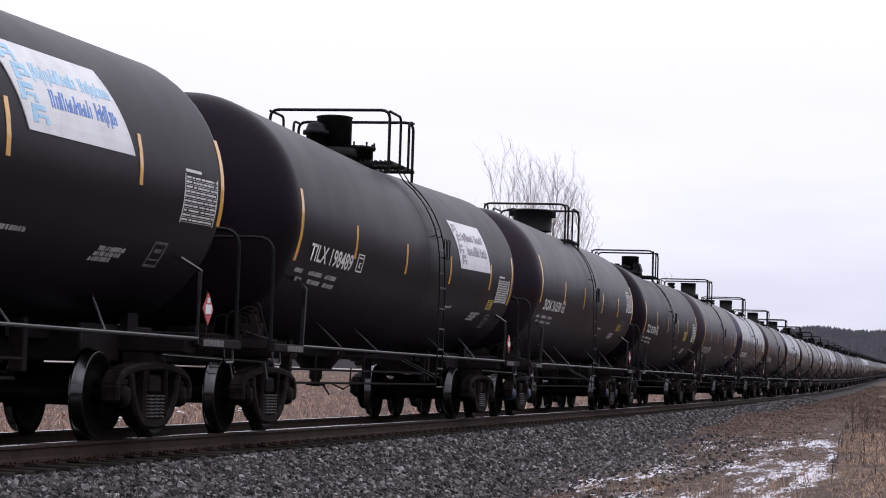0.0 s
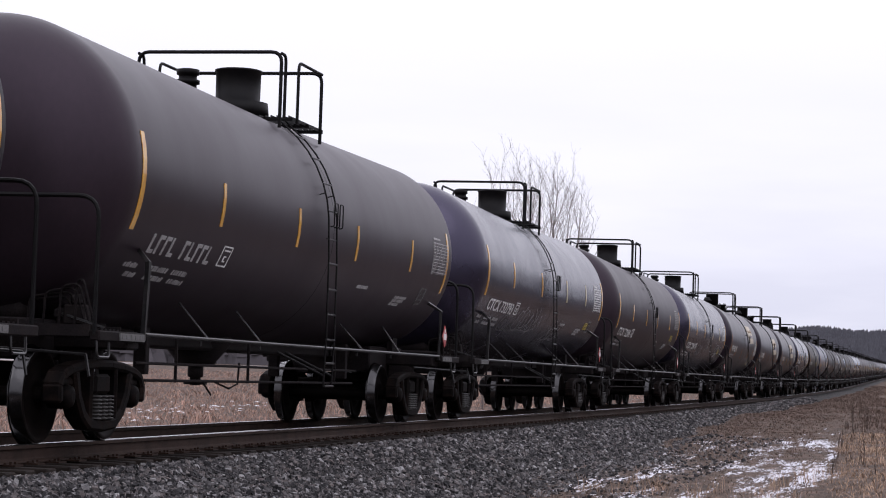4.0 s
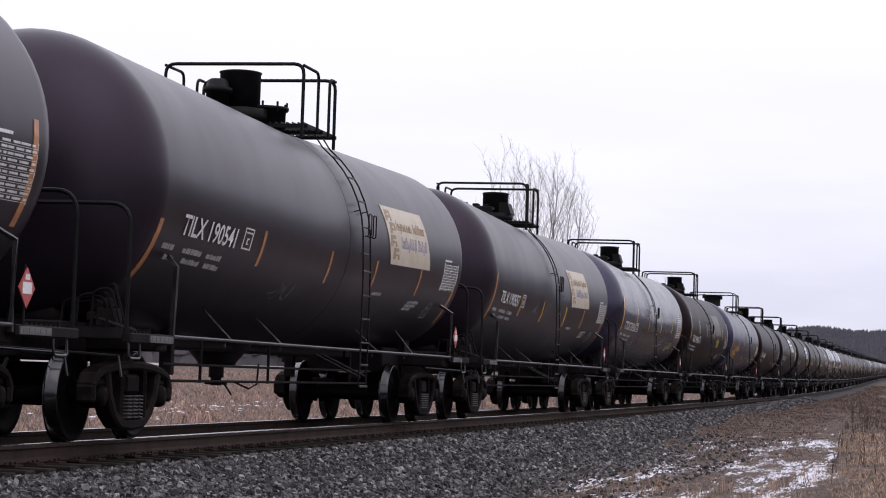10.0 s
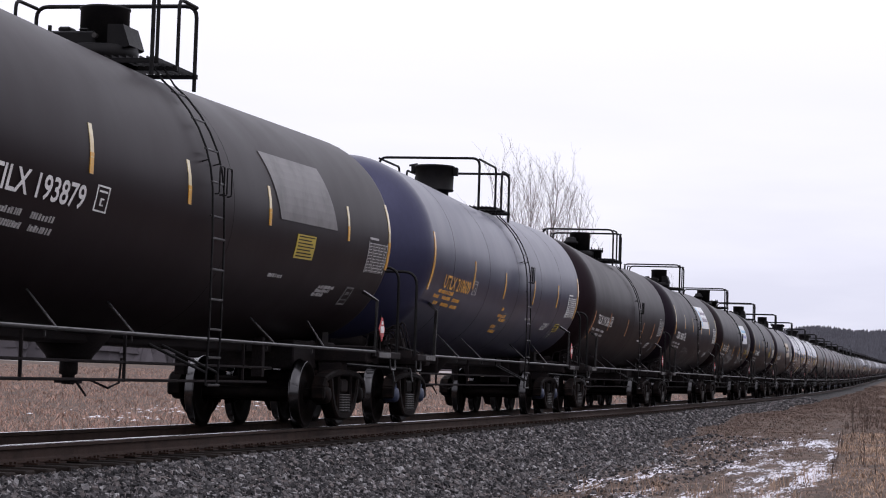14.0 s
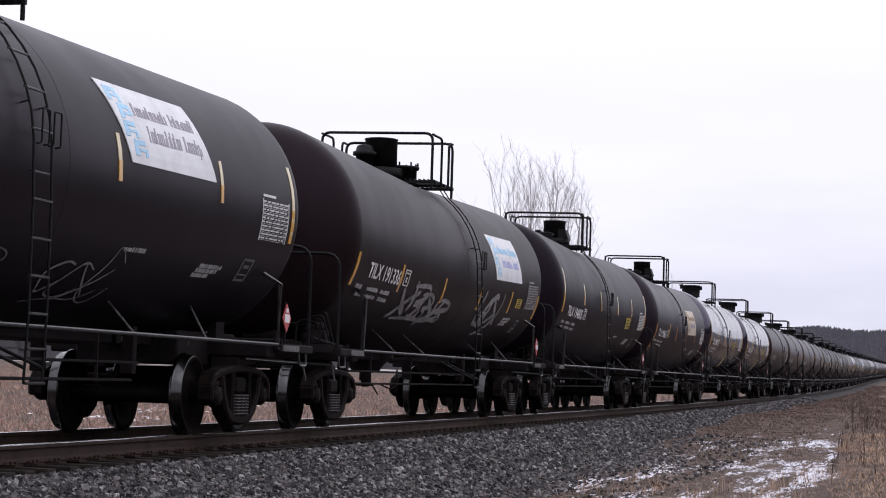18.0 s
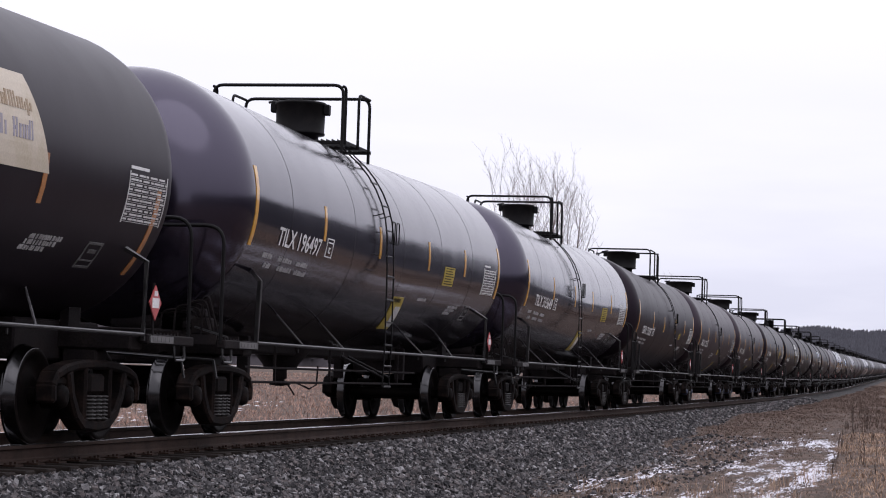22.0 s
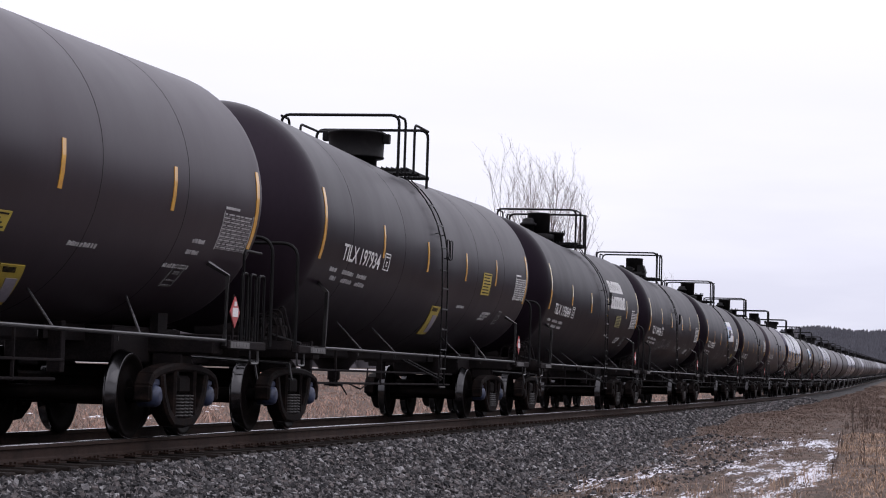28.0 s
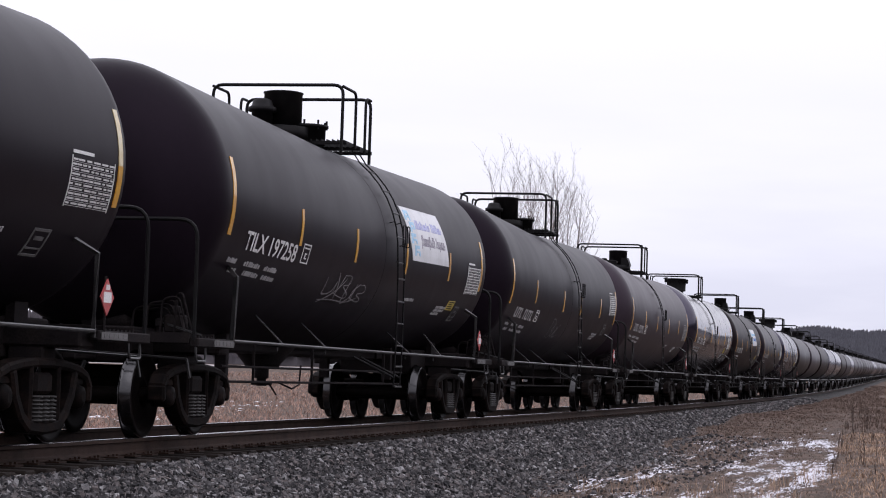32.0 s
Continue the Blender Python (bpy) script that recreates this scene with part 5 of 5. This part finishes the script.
def bed_z(x, y):
    """Top of the ballast at x."""
    s = abs(x)
    if s < 1.55:
        return rise(y) - 0.235 - 0.06 * min(1.0, max(0.0, (1.45 - s) / 0.3))
    t = (s - 1.55) / max(0.3, toe(y) - 1.55)
    return rise(y) - 0.235 - (0.62 * min(t, 1.25)) ** 1.08


def ballast():
    prof = [-4.0, -3.2, -2.4, -1.55, -0.8, 0, 0.8, 1.2, 1.55, 1.9, 2.3, 2.7, 3.1, 3.5, 3.9]
    ys = [*range(-120, 12, 6), *[12 + 0.5 * k for k in range(140)], *range(84, 330, 6), *range(330, 1500, 45)]
    verts = [(x, y, bed_z(x, y) - (0.02 if abs(x) < 1.5 else 0)) for y in ys for x in prof]
    n = len(prof)
    faces = [(j * n + i, j * n + i + 1, (j + 1) * n + i + 1, (j + 1) * n + i) for j in range(len(ys) - 1) for i in range(n - 1)]
    b = raw("ballast_bed", verts, faces, BED, smooth=True)
    tagged(b, "raised bed of crushed grey stone under the track", "ballast", kind="structure")
    rnd = np.random.RandomState(5)
    cube = np.array([(x, y, z) for x in (-1, 1) for y in (-1, 1) for z in (-1, 1)], float) * 0.62
    tri = np.array([(0, 1, 3), (0, 3, 2), (4, 6, 7), (4, 7, 5), (0, 4, 5), (0, 5, 1), (2, 3, 7), (2, 7, 6), (0, 2, 6), (0, 6, 4), (1, 5, 7), (1, 7, 3)])
    protos_ = []
    for _ in range(24):
        p = (cube + rnd.uniform(-0.34, 0.34, (8, 3))) * rnd.uniform(0.65, 1.3, (1, 3))
        q, _r = np.linalg.qr(rnd.normal(size=(3, 3)))
        if np.linalg.det(q) < 0:
            q[:, 0] *= -1
        protos_.append(p @ q.T)
    count = 215000
    u = rnd.rand(count)
    ys_ = 14.0 + 150.0 * u ** 2.0
    xs_ = 1.0 + 4.6 * rnd.rand(count) ** 1.25
    far_side = rnd.rand(count) < 0.05
    xs_ = np.where(far_side, -rnd.uniform(0.9, 3.0, count), xs_)
    size = (0.0108 + 0.021 * rnd.rand(count) ** 2.0) * (1 + ys_ / 75.0)
    V, F = [], []
    k = 0
    for x, y, s in zip(xs_, ys_, size):
        t = toe(y)
        if abs(x) > t and rnd.rand() < min(0.93, (abs(x) - t) / (1.3 if y < 48 else 0.45) + 0.15):
            continue
        if y > 62 and x > t - 0.25 - 0.010 * (y - 62) + 0.25 * rnd.randn():
            continue
        p = protos_[rnd.randint(24)] * s
        a = rnd.uniform(0, 6.283)
        c, d = math.cos(a), math.sin(a)
        q = np.empty_like(p)
        q[:, 0], q[:, 1], q[:, 2] = p[:, 0] * c - p[:, 1] * d + x, p[:, 0] * d + p[:, 1] * c + y, p[:, 2]
        q[:, 2] += max(bed_z(x, y), floor_z(x, y) if abs(x) > t else -9) + s * rnd.uniform(-0.2, 0.45)
        V.append(q)
        F.append(tri + k)
        k += 8
    V, F = np.concatenate(V), np.concatenate(F)
    me = bpy.data.meshes.new("ballast_stones")
    me.vertices.add(len(V))
    me.vertices.foreach_set("co", V.astype(np.float32).ravel())
    me.loops.add(len(F) * 3)
    me.loops.foreach_set("vertex_index", F.astype(np.int32).ravel())
    me.polygons.add(len(F))
    me.polygons.foreach_set("loop_start", np.arange(0, len(F) * 3, 3, dtype=np.int32))
    me.polygons.foreach_set("use_smooth", [False] * len(F))
    me.update(calc_edges=True)
    me.materials.append(STONE)
    tagged(new("ballast_stones", me), "loose crushed grey ballast stones on the bed's slope", "stones", kind="stuff")


ballast()


# ---- rails ----
def rail(x, name):
    """Rail section swept along the line: foot, web, head with a polished top."""
    sec = [(-0.076, -0.172), (0.076, -0.172), (0.076, -0.160), (0.016, -0.142), (0.010, -0.130), (0.010, -0.050), (0.037, -0.040), (0.037, -0.008), (0.030, 0.0), (-0.030, 0.0), (-0.037, -0.008), (-0.037, -0.040), (-0.010, -0.050), (-0.010, -0.130), (-0.016, -0.142), (-0.076, -0.160)]
    ys = [-120, -40, *range(0, 330, 5), *range(330, 1500, 30)]
    n = len(sec)
    verts = [(x + a, y, rise(y) + b) for y in ys for a, b in sec]
    faces = [(j * n + i, j * n + (i + 1) % n, (j + 1) * n + (i + 1) % n, (j + 1) * n + i) for j in range(len(ys) - 1) for i in range(n)]
    r = raw(name, verts, faces, [RAILRUST, RAILTOP])
    mi = [1 if i in (7, 8, 9) else 0 for j in range(len(ys) - 1) for i in range(n)]
    r.data.polygons.foreach_set("material_index", mi)
    tagged(r, "rusty steel rail with a polished running surface on wooden ties", "rail", kind="structure")
    return r


RAIL_X = 0.7525
rail(RAIL_X, "rail_near")
rail(-RAIL_X, "rail_far")


# ---- grass, weeds and snow ----
def blades(name, spots, material, label, category, kind="stuff"):
    """Thin bent blades: each spot is (x, y, z, height, width, lean direction, lean)."""
    V, F = [], []
    for x, y, z, h, w, a, l in spots:
        k = len(V)
        dx, dy = math.cos(a), math.sin(a)
        px, py = -dy * w, dx * w
        V += [(x - px, y - py, z - 0.03), (x + px, y + py, z - 0.03), (x + dx * l * 0.35 + px * 0.7, y + dy * l * 0.35 + py * 0.7, z + h * 0.6), (x + dx * l * 0.35 - px * 0.7, y + dy * l * 0.35 - py * 0.7, z + h * 0.6), (x + dx * l, y + dy * l, z + h)]
        F += [(k, k + 1, k + 2, k + 3), (k + 3, k + 2, k + 4)]
    tagged(raw(name, V, F, material), label, category, kind=kind)


def verge():
    rnd = random.Random(21)
    spots, low = [], []
    for _ in range(120000):
        y = 24 + 190 * rnd.random() ** 1.6
        edge = 7.75 - 0.021 * (y - 30) + 0.45 * noise.noise(Vector((y * 0.12, 0, 2.0)))
        x = rnd.uniform(2.0, 14.0)
        d = noise.noise(Vector((x * 0.5, y * 0.25, 5.0)))
        wall = x > edge
        if x < toe(y) + 0.25 - 0.008 * max(0.0, y - 45) + 0.4 * d:
            continue
        band = y > 62 and x < 3.9 + 0.25 * d
        if not wall and not band and d < rnd.uniform(-0.5, 0.75):
            continue
        a, z = rnd.uniform(0, 6.28), floor_z(x, y)
        if wall:
            h = rnd.uniform(0.04, 0.22) * (0.85 + 1.1 * d) * min(1.6, 0.25 + (x - edge) * 0.35)
            (spots if y < 70 else low).append((x, y, z, h, rnd.uniform(0.003, 0.006) * (1 + y / 60), a, h * rnd.uniform(0.5, 2.4)))
        else:
            h = rnd.uniform(0.012, 0.05) * (1.8 if band else 1.0)
            low.append((x, y, z, h, rnd.uniform(0.003, 0.006) * (1 + y / 60), a, h * rnd.uniform(1.5, 4.0)))
    for _ in range(46000):      # the close brown sward that meets the ballast further on
        y = 46 + 340 * rnd.random() ** 1.7
        d = noise.noise(Vector((y * 0.11, 4.0, 0))) + noise.noise(Vector((y * 0.5, 8.0, 0))) * 0.5
        start = max(0.0, min(1.0, (y - 46) / 24 + 0.35 * d))
        if rnd.random() > start:
            continue
        inner = toe(y) - 0.10 - 0.25 * start - 0.006 * min(60.0, y - 46) + 0.22 * d
        x = inner + 3.4 * rnd.random() ** 1.2
        h = rnd.uniform(0.012, 0.05) * (1 + y / 260)
        z = max(floor_z(x, y), bed_z(x, y))
        low.append((x, y, z, h, rnd.uniform(0.003, 0.006) * (1 + y / 55), rnd.uniform(0, 6.28), h * rnd.uniform(0.8, 2.6)))
    blades("matted_grass", low, MAT, "matted dead grass lying on the ground", "grass")
    for k in range(26):   # loose tufts at the foot of the bank
        cx, cy = (rnd.gauss(5.6, 0.35), rnd.gauss(31.5, 1.0)) if k < 10 else (rnd.uniform(6.9, 7.9), rnd.uniform(27, 60))
        for _ in range(26):
            x, y = cx + rnd.gauss(0, 0.11), cy + rnd.gauss(0, 0.14)
            h = rnd.uniform(0.10, 0.30)
            spots.append((x, y, floor_z(x, y), h, rnd.uniform(0.002, 0.004), rnd.uniform(0, 6.28), h * rnd.uniform(0.4, 1.6)))
    blades("verge_grass", spots, STRAW, "dead brown grass tufts beside the track", "grass")
    spots = []
    for _ in range(130):
        y = rnd.uniform(34, 120)
        x = 7.7 - 0.021 * (y - 30) + abs(rnd.gauss(0.2, 1.2))
        z = floor_z(x, y)
        h, a = rnd.uniform(0.2, 0.6), rnd.uniform(0, 6.28)
        spots.append((x, y, z, h, 0.004 * (1 + y / 70), a, h * 0.25))
        for _ in range(5):
            f = rnd.uniform(0.3, 0.9)
            b = rnd.uniform(0, 6.28)
            spots.append((x + math.cos(a) * h * 0.1 * f, y, z + h * f * 0.85, h * 0.3, 0.003 * (1 + y / 70), b, h * 0.22))
    blades("weed_stalks", spots, WEED, "dark dry weed stalks standing in the grass", "weeds")


verge()


def far_field():
    rnd = random.Random(22)
    spots = []
    for _ in range(110000):
        y = 24 + 330 * rnd.random() ** 1.7
        x = -3.6 - (4 + y * 0.42) * rnd.random()
        d = noise.noise(Vector((x * 0.15, y * 0.1, 7.0)))
        tuft = noise.noise(Vector((x * 0.9, y * 0.35, 2.0)))
        h = rnd.uniform(0.05, 0.20) * (1 + 1.2 * d) * (1 + 1.3 * max(-0.6, tuft)) * (0.45 if x > -9 else 1.1)
        spots.append((x, y, floor_z(x, y), h, rnd.uniform(0.003, 0.006) * (1 + y / 60), rnd.uniform(0, 6.28), h * rnd.uniform(0.6, 3.0)))
    blades("field_grass", spots, REED, "pale dry reeds and grass in the field behind the track", "grass")


far_field()


def snow_scraps():
    """Thin torn scraps of old snow caught in the grass at the foot of the far slope."""
    rnd = random.Random(23)
    V, F = [], []
    for _ in range(450):
        y = 40 + 90 * rnd.random() ** 1.3
        x = -5.0 - 0.165 * y - abs(rnd.gauss(0, 2.6))
        if noise.noise(Vector((x * 0.22, y * 0.10, 4.0))) < 0.0:
            continue
        r, k, n = 0.03 + 0.12 * rnd.random() ** 2, len(V), 7
        z = floor_z(x, y) + rnd.uniform(0.015, 0.07)
        V += [(x + 1.6 * r * rnd.uniform(0.3, 1.0) * math.cos(6.283 * i / n), y + 1.6 * r * rnd.uniform(0.4, 1.0) * math.sin(6.283 * i / n), z - 0.03) for i in range(n)] + [(x, y, z + 0.1 * r)]
        F += [(k + i, k + (i + 1) % n, k + n) for i in range(n)]
    tagged(raw("snow_scraps", V, F, SNOW), "scraps of old snow lying in the grass", "snow", kind="stuff")


snow_scraps()


def snow_strip():
    """A strip of snow lying along the far edge of the field."""
    V, F = [], []
    for i in range(41):
        az = 11.0 + 0.5 * i
        for d in (430 + 30 * noise.noise(Vector((i * 0.3, 0, 0))), 500, 590):
            x, y = along(az, d)
            V.append((x, y, floor_z(x, y) + (0.12 if d == 500 else -0.25)))
    F = [(3 * i + j, 3 * i + j + 1, 3 * i + j + 4, 3 * i + j + 3) for i in range(40) for j in range(2)]
    tagged(raw("snow_strip", V, F, THINSNOW, smooth=True), "strip of old snow along the far field edge", "snow", kind="structure")


# ---- bare trees beyond the track ----
def sticks(name, segs, material, parent, label=""):
    """Many tapered twigs in one mesh: (start, end, radius, end radius, sides)."""
    V, F = [], []
    for a, b, r0, r1, n in segs:
        d = (b - a).normalized()
        u = d.orthogonal().normalized()
        w = d.cross(u)
        k = len(V)
        for p, r in ((a, r0), (b, r1)):
            V += [p + (u * math.cos(6.2832 * i / n) + w * math.sin(6.2832 * i / n)) * r for i in range(n)]
        F += [(k + i, k + (i + 1) % n, k + n + (i + 1) % n, k + n + i) for i in range(n)]
    return raw(name, V, F, material, parent, label)


def bare_tree(x, y, height, seed, lean=0.0, spread=0.26, fork=0.0):
    """A slim birch: an upright stem, steep limbs and a haze of fine twigs that fills a narrow oval."""
    rnd = random.Random(seed)
    tree = new("bare_tree")
    tree.location = (x, y, floor_z(x, y) - 0.1)
    tagged(tree, "leafless pale-barked birch with fine upswept twigs", "tree", "bare trees behind the track")
    trunk, twigs = [], []

    def limb(p, d, length, r, level):
        n = (10, 6, 4, 3)[level]
        pts = [p]
        for i in range(n):
            k = (0.05, 0.10, 0.16, 0.2)[level]
            d = (d + Vector((rnd.uniform(-k, k), rnd.uniform(-k, k), 0.0 if level == 0 else 0.09))).normalized()
            pts.append(pts[-1] + d * length / n)
        low = 0.12 if level == 0 else 0.3
        for i in range(n):
            k0, k1 = 1 - (1 - low) * i / n, 1 - (1 - low) * (i + 1) / n
            (trunk if level == 0 else twigs).append((pts[i], pts[i + 1], max(0.0045, r * k0), max(0.0034, r * k1), (7, 5, 3, 3)[level]))
        if level == 3:
            return
        kids = (11, 5, 5)[level]
        for k in range(kids):
            f = (0.24 + 0.75 * (k + rnd.random()) / kids) if level == 0 else 0.15 + 0.85 * (k + rnd.random()) / kids
            i = min(n - 1, int(f * n))
            q = pts[i].lerp(pts[i + 1], min(1, f * n - i))
            a = 2.4 * k + rnd.uniform(-0.5, 0.5)
            out = (spread, 0.5, 0.65)[level] * rnd.uniform(0.7, 1.35)
            e = ((pts[i + 1] - pts[i]).normalized() + Vector((math.cos(a), math.sin(a), 0.1)) * out).normalized()
            reach = (0.40 * (1.22 - 0.85 * f), 0.36, 0.42)[level] * rnd.uniform(0.8, 1.25)
            limb(q, e, length * reach, r * ((0.40 * (1.15 - 0.7 * f)), 0.5, 0.6)[level], level + 1)

    limb(Vector((0, 0, 0)), Vector((lean, 0, 1)).normalized(), height * 0.93, height * 0.0056, 0)
    if fork:
        limb(Vector((lean * height * 0.42, 0, height * 0.42)), Vector((lean + fork, 0, 1)).normalized(), height * 0.52, height * 0.004, 0)
    sticks("trunk", trunk, BARK, tree)
    sticks("crown", twigs, TWIG, tree, "fine bare twigs")


def along(az, dist):
    a = radians(az)
    return EYE.x - math.sin(a) * dist, math.cos(a) * dist


snow_strip()
for az, dist, h, s, l, f in ((10.28, 118, 14.0, 1, -0.062, 0.0), (10.07, 121, 13.6, 2, -0.012, -0.10), (9.40, 118, 14.3, 3, -0.045, 0.15), (9.02, 119, 13.9, 4, 0.004, 0.0), (9.0, 121, 13.2, 5, 0.012, 0.06), (11.30, 120, 10.6, 7, -0.05, 0.0), (10.95, 124, 11.0, 8, -0.02, -0.12)):
    bare_tree(*along(az, dist), h * 0.955, s, l, 0.33, f)
for az, dist, h, s in ((6.15, 190, 10.5, 9), (3.05, 420, 10.5, 10)):
    bare_tree(*along(az, dist), h, s)


# ---- far woods along the horizon ----
def woods(name, label, a0, a1, d0, d1, h0, h1, count, material, seed, lift=None, conifer=True):
    rnd = random.Random(seed)
    V, F = [], []
    for _ in range(count):
        az, d = rnd.uniform(a0, a1), rnd.uniform(d0, d1)
        x, y = along(az, d)
        z = floor_z(x, y) + (lift(az, (d - d0) / (d1 - d0)) if lift else 0)
        h = rnd.uniform(h0, h1)
        mixed = rnd.random() < 0.12 if conifer is None else conifer
        tiers = ((0.0, 0.16, 0.55), (0.35, 0.12, 0.8), (0.62, 0.07, 1.0)) if mixed else ((0.0, 0.42, 0.85), (0.2, 0.34, 1.0), (0.45, 0.25, 1.02))
        for b, w, t in tiers:
            k = len(V)
            n = 5
            r = w * h * rnd.uniform(0.8, 1.2)
            a = rnd.uniform(0, 6.28)
            V += [(x + r * math.cos(a + 6.283 * i / n), y + r * math.sin(a + 6.283 * i / n), z + b * h * rnd.uniform(0.9, 1.05)) for i in range(n)] + [(x, y, z + t * h)]
            F += [(k + i, k + (i + 1) % n, k + n) for i in range(n)]
    tagged(raw(name, V, F, material), label, "woods", kind="stuff")


def hill(name, a0, a1, d, top, material, back=250):
    """A long low rise under the woods."""
    V, F = [], []
    n = 60
    for i in range(n + 1):
        az = a0 + (a1 - a0) * i / n
        for dist, k in ((d, 0), (d + back * 0.5, 0.6), (d + back, 1)):
            x, y = along(az, dist)
            V.append((x, y, floor_z(x, y) - 2 + k * top(az)))
    for i in range(n):
        for j in range(2):
            q = i * 3 + j
            F.append((q, q + 3, q + 4, q + 1))
    tagged(raw(name, V, F, material, smooth=True), "wooded hill on the horizon", "hill", kind="structure")


RIDGE = lambda az: 38.5 + 2.5 * math.sin(az * 0.9) + 1.5 * math.sin(az * 2.7 + 1) - max(0.0, (az - 4.0)) * 0.6
hill("far_hill", -14, 9, 1250, RIDGE, WOODS, 500)
woods("hill_woods", "dark conifer woods on the far hill", -1, 7, 1255, 1750, 3.2, 5.2, 15000, WOODS, 31, lift=lambda az, k: (1.2 * k if k < 0.5 else 0.6 + 0.8 * (k - 0.5)) * RIDGE(az) - 2.6, conifer=None)
woods("field_edge_woods", "grey leafless woods along the far edge of the field", 8, 32, 560, 760, 9, 14, 3000, SCRUB, 32, conifer=False)
woods("side_woods", "dark woods standing back from the track behind the viewpoint", -150, -6, 125, 210, 11, 16.5, 2600, WOODS, 34, conifer=None)
woods("back_woods", "woods closing the horizon behind the viewpoint", 32, 210, 700, 1000, 8, 14, 1300, WOODS, 33)

# ---- ties with their plates under the rails ----
BEDROOT = new("track_ties")
tagged(BEDROOT, "row of weathered wooden ties in the ballast", "ties", kind="structure")


def tie_mesh():
    bm = boxes((-1.30, 1.30, -0.115, 0.115, -0.37, -0.188), bevel=0.012)
    me = bpy.data.meshes.new("tie")
    bm.to_mesh(me)
    bm.free()
    me.materials.append(TIE)
    return me


def plate_mesh():
    bm = boxes((-0.19, 0.19, -0.095, 0.095, -0.187, -0.170), (-0.10, -0.078, -0.09, 0.09, -0.170, -0.155), (0.078, 0.10, -0.09, 0.09, -0.170, -0.155))
    for x in (-0.13, 0.13):
        for y in (-0.05, 0.05):
            box(bm, x - 0.012, x + 0.012, y - 0.012, y + 0.012, -0.17, -0.145)
    me = bpy.data.meshes.new("tie_plate")
    bm.to_mesh(me)
    bm.free()
    me.materials.append(RAILRUST)
    return me


TIE_ME, PLATE_ME = tie_mesh(), plate_mesh()
jit = random.Random(3)
for k in range(290):
    y = 10.0 + 0.53 * k
    t = new("tie", TIE_ME)
    t.parent = BEDROOT
    t.matrix_basis = pose(jit.uniform(-0.05, 0.05), y + jit.uniform(-0.03, 0.03), rise(y) + jit.uniform(-0.008, 0.0), 0, 0, jit.uniform(-0.8, 0.8))
    if k < 150:
        for x in (RAIL_X, -RAIL_X):
            p = new("tie_plate", PLATE_ME)
            p.parent = BEDROOT
            p.location = (x, y, rise(y))


# ---- motion: the train rolls towards and past the camera ----
START = 15.45


def travel(t):
    """Metres rolled since the start: about 15 m/s, very slowly losing speed."""
    return 15.0157 * t - 0.007975 * t * t


def motions():
    for i, car in CARS.items():
        rows = []
        for k in range(0, 33):
            y = START + PITCH_M * i + SHIFT.get(i, 0.0) - travel(k)
            rows.append((float(k), pose(0, y, rise(y), math.degrees(math.atan(grade(y))))))
        walk(car, rows)
    keyed = {}
    for w in WHEELSETS:
        key = round(w.location.y, 3)
        if key in keyed:
            w.rotation_mode = "QUATERNION"
            a, src = w.animation_data_create(), keyed[key].animation_data
            a.action = src.action
            a.action_slot = src.action_slot
            continue
        rows = []
        loc = w.location.copy()
        for f in range(0, 961):
            rows.append((f / 30, pose(*loc, math.degrees(travel(f / 30) / 0.457) % 360)))
        walk(w, rows)
        keyed[key] = w


motions()
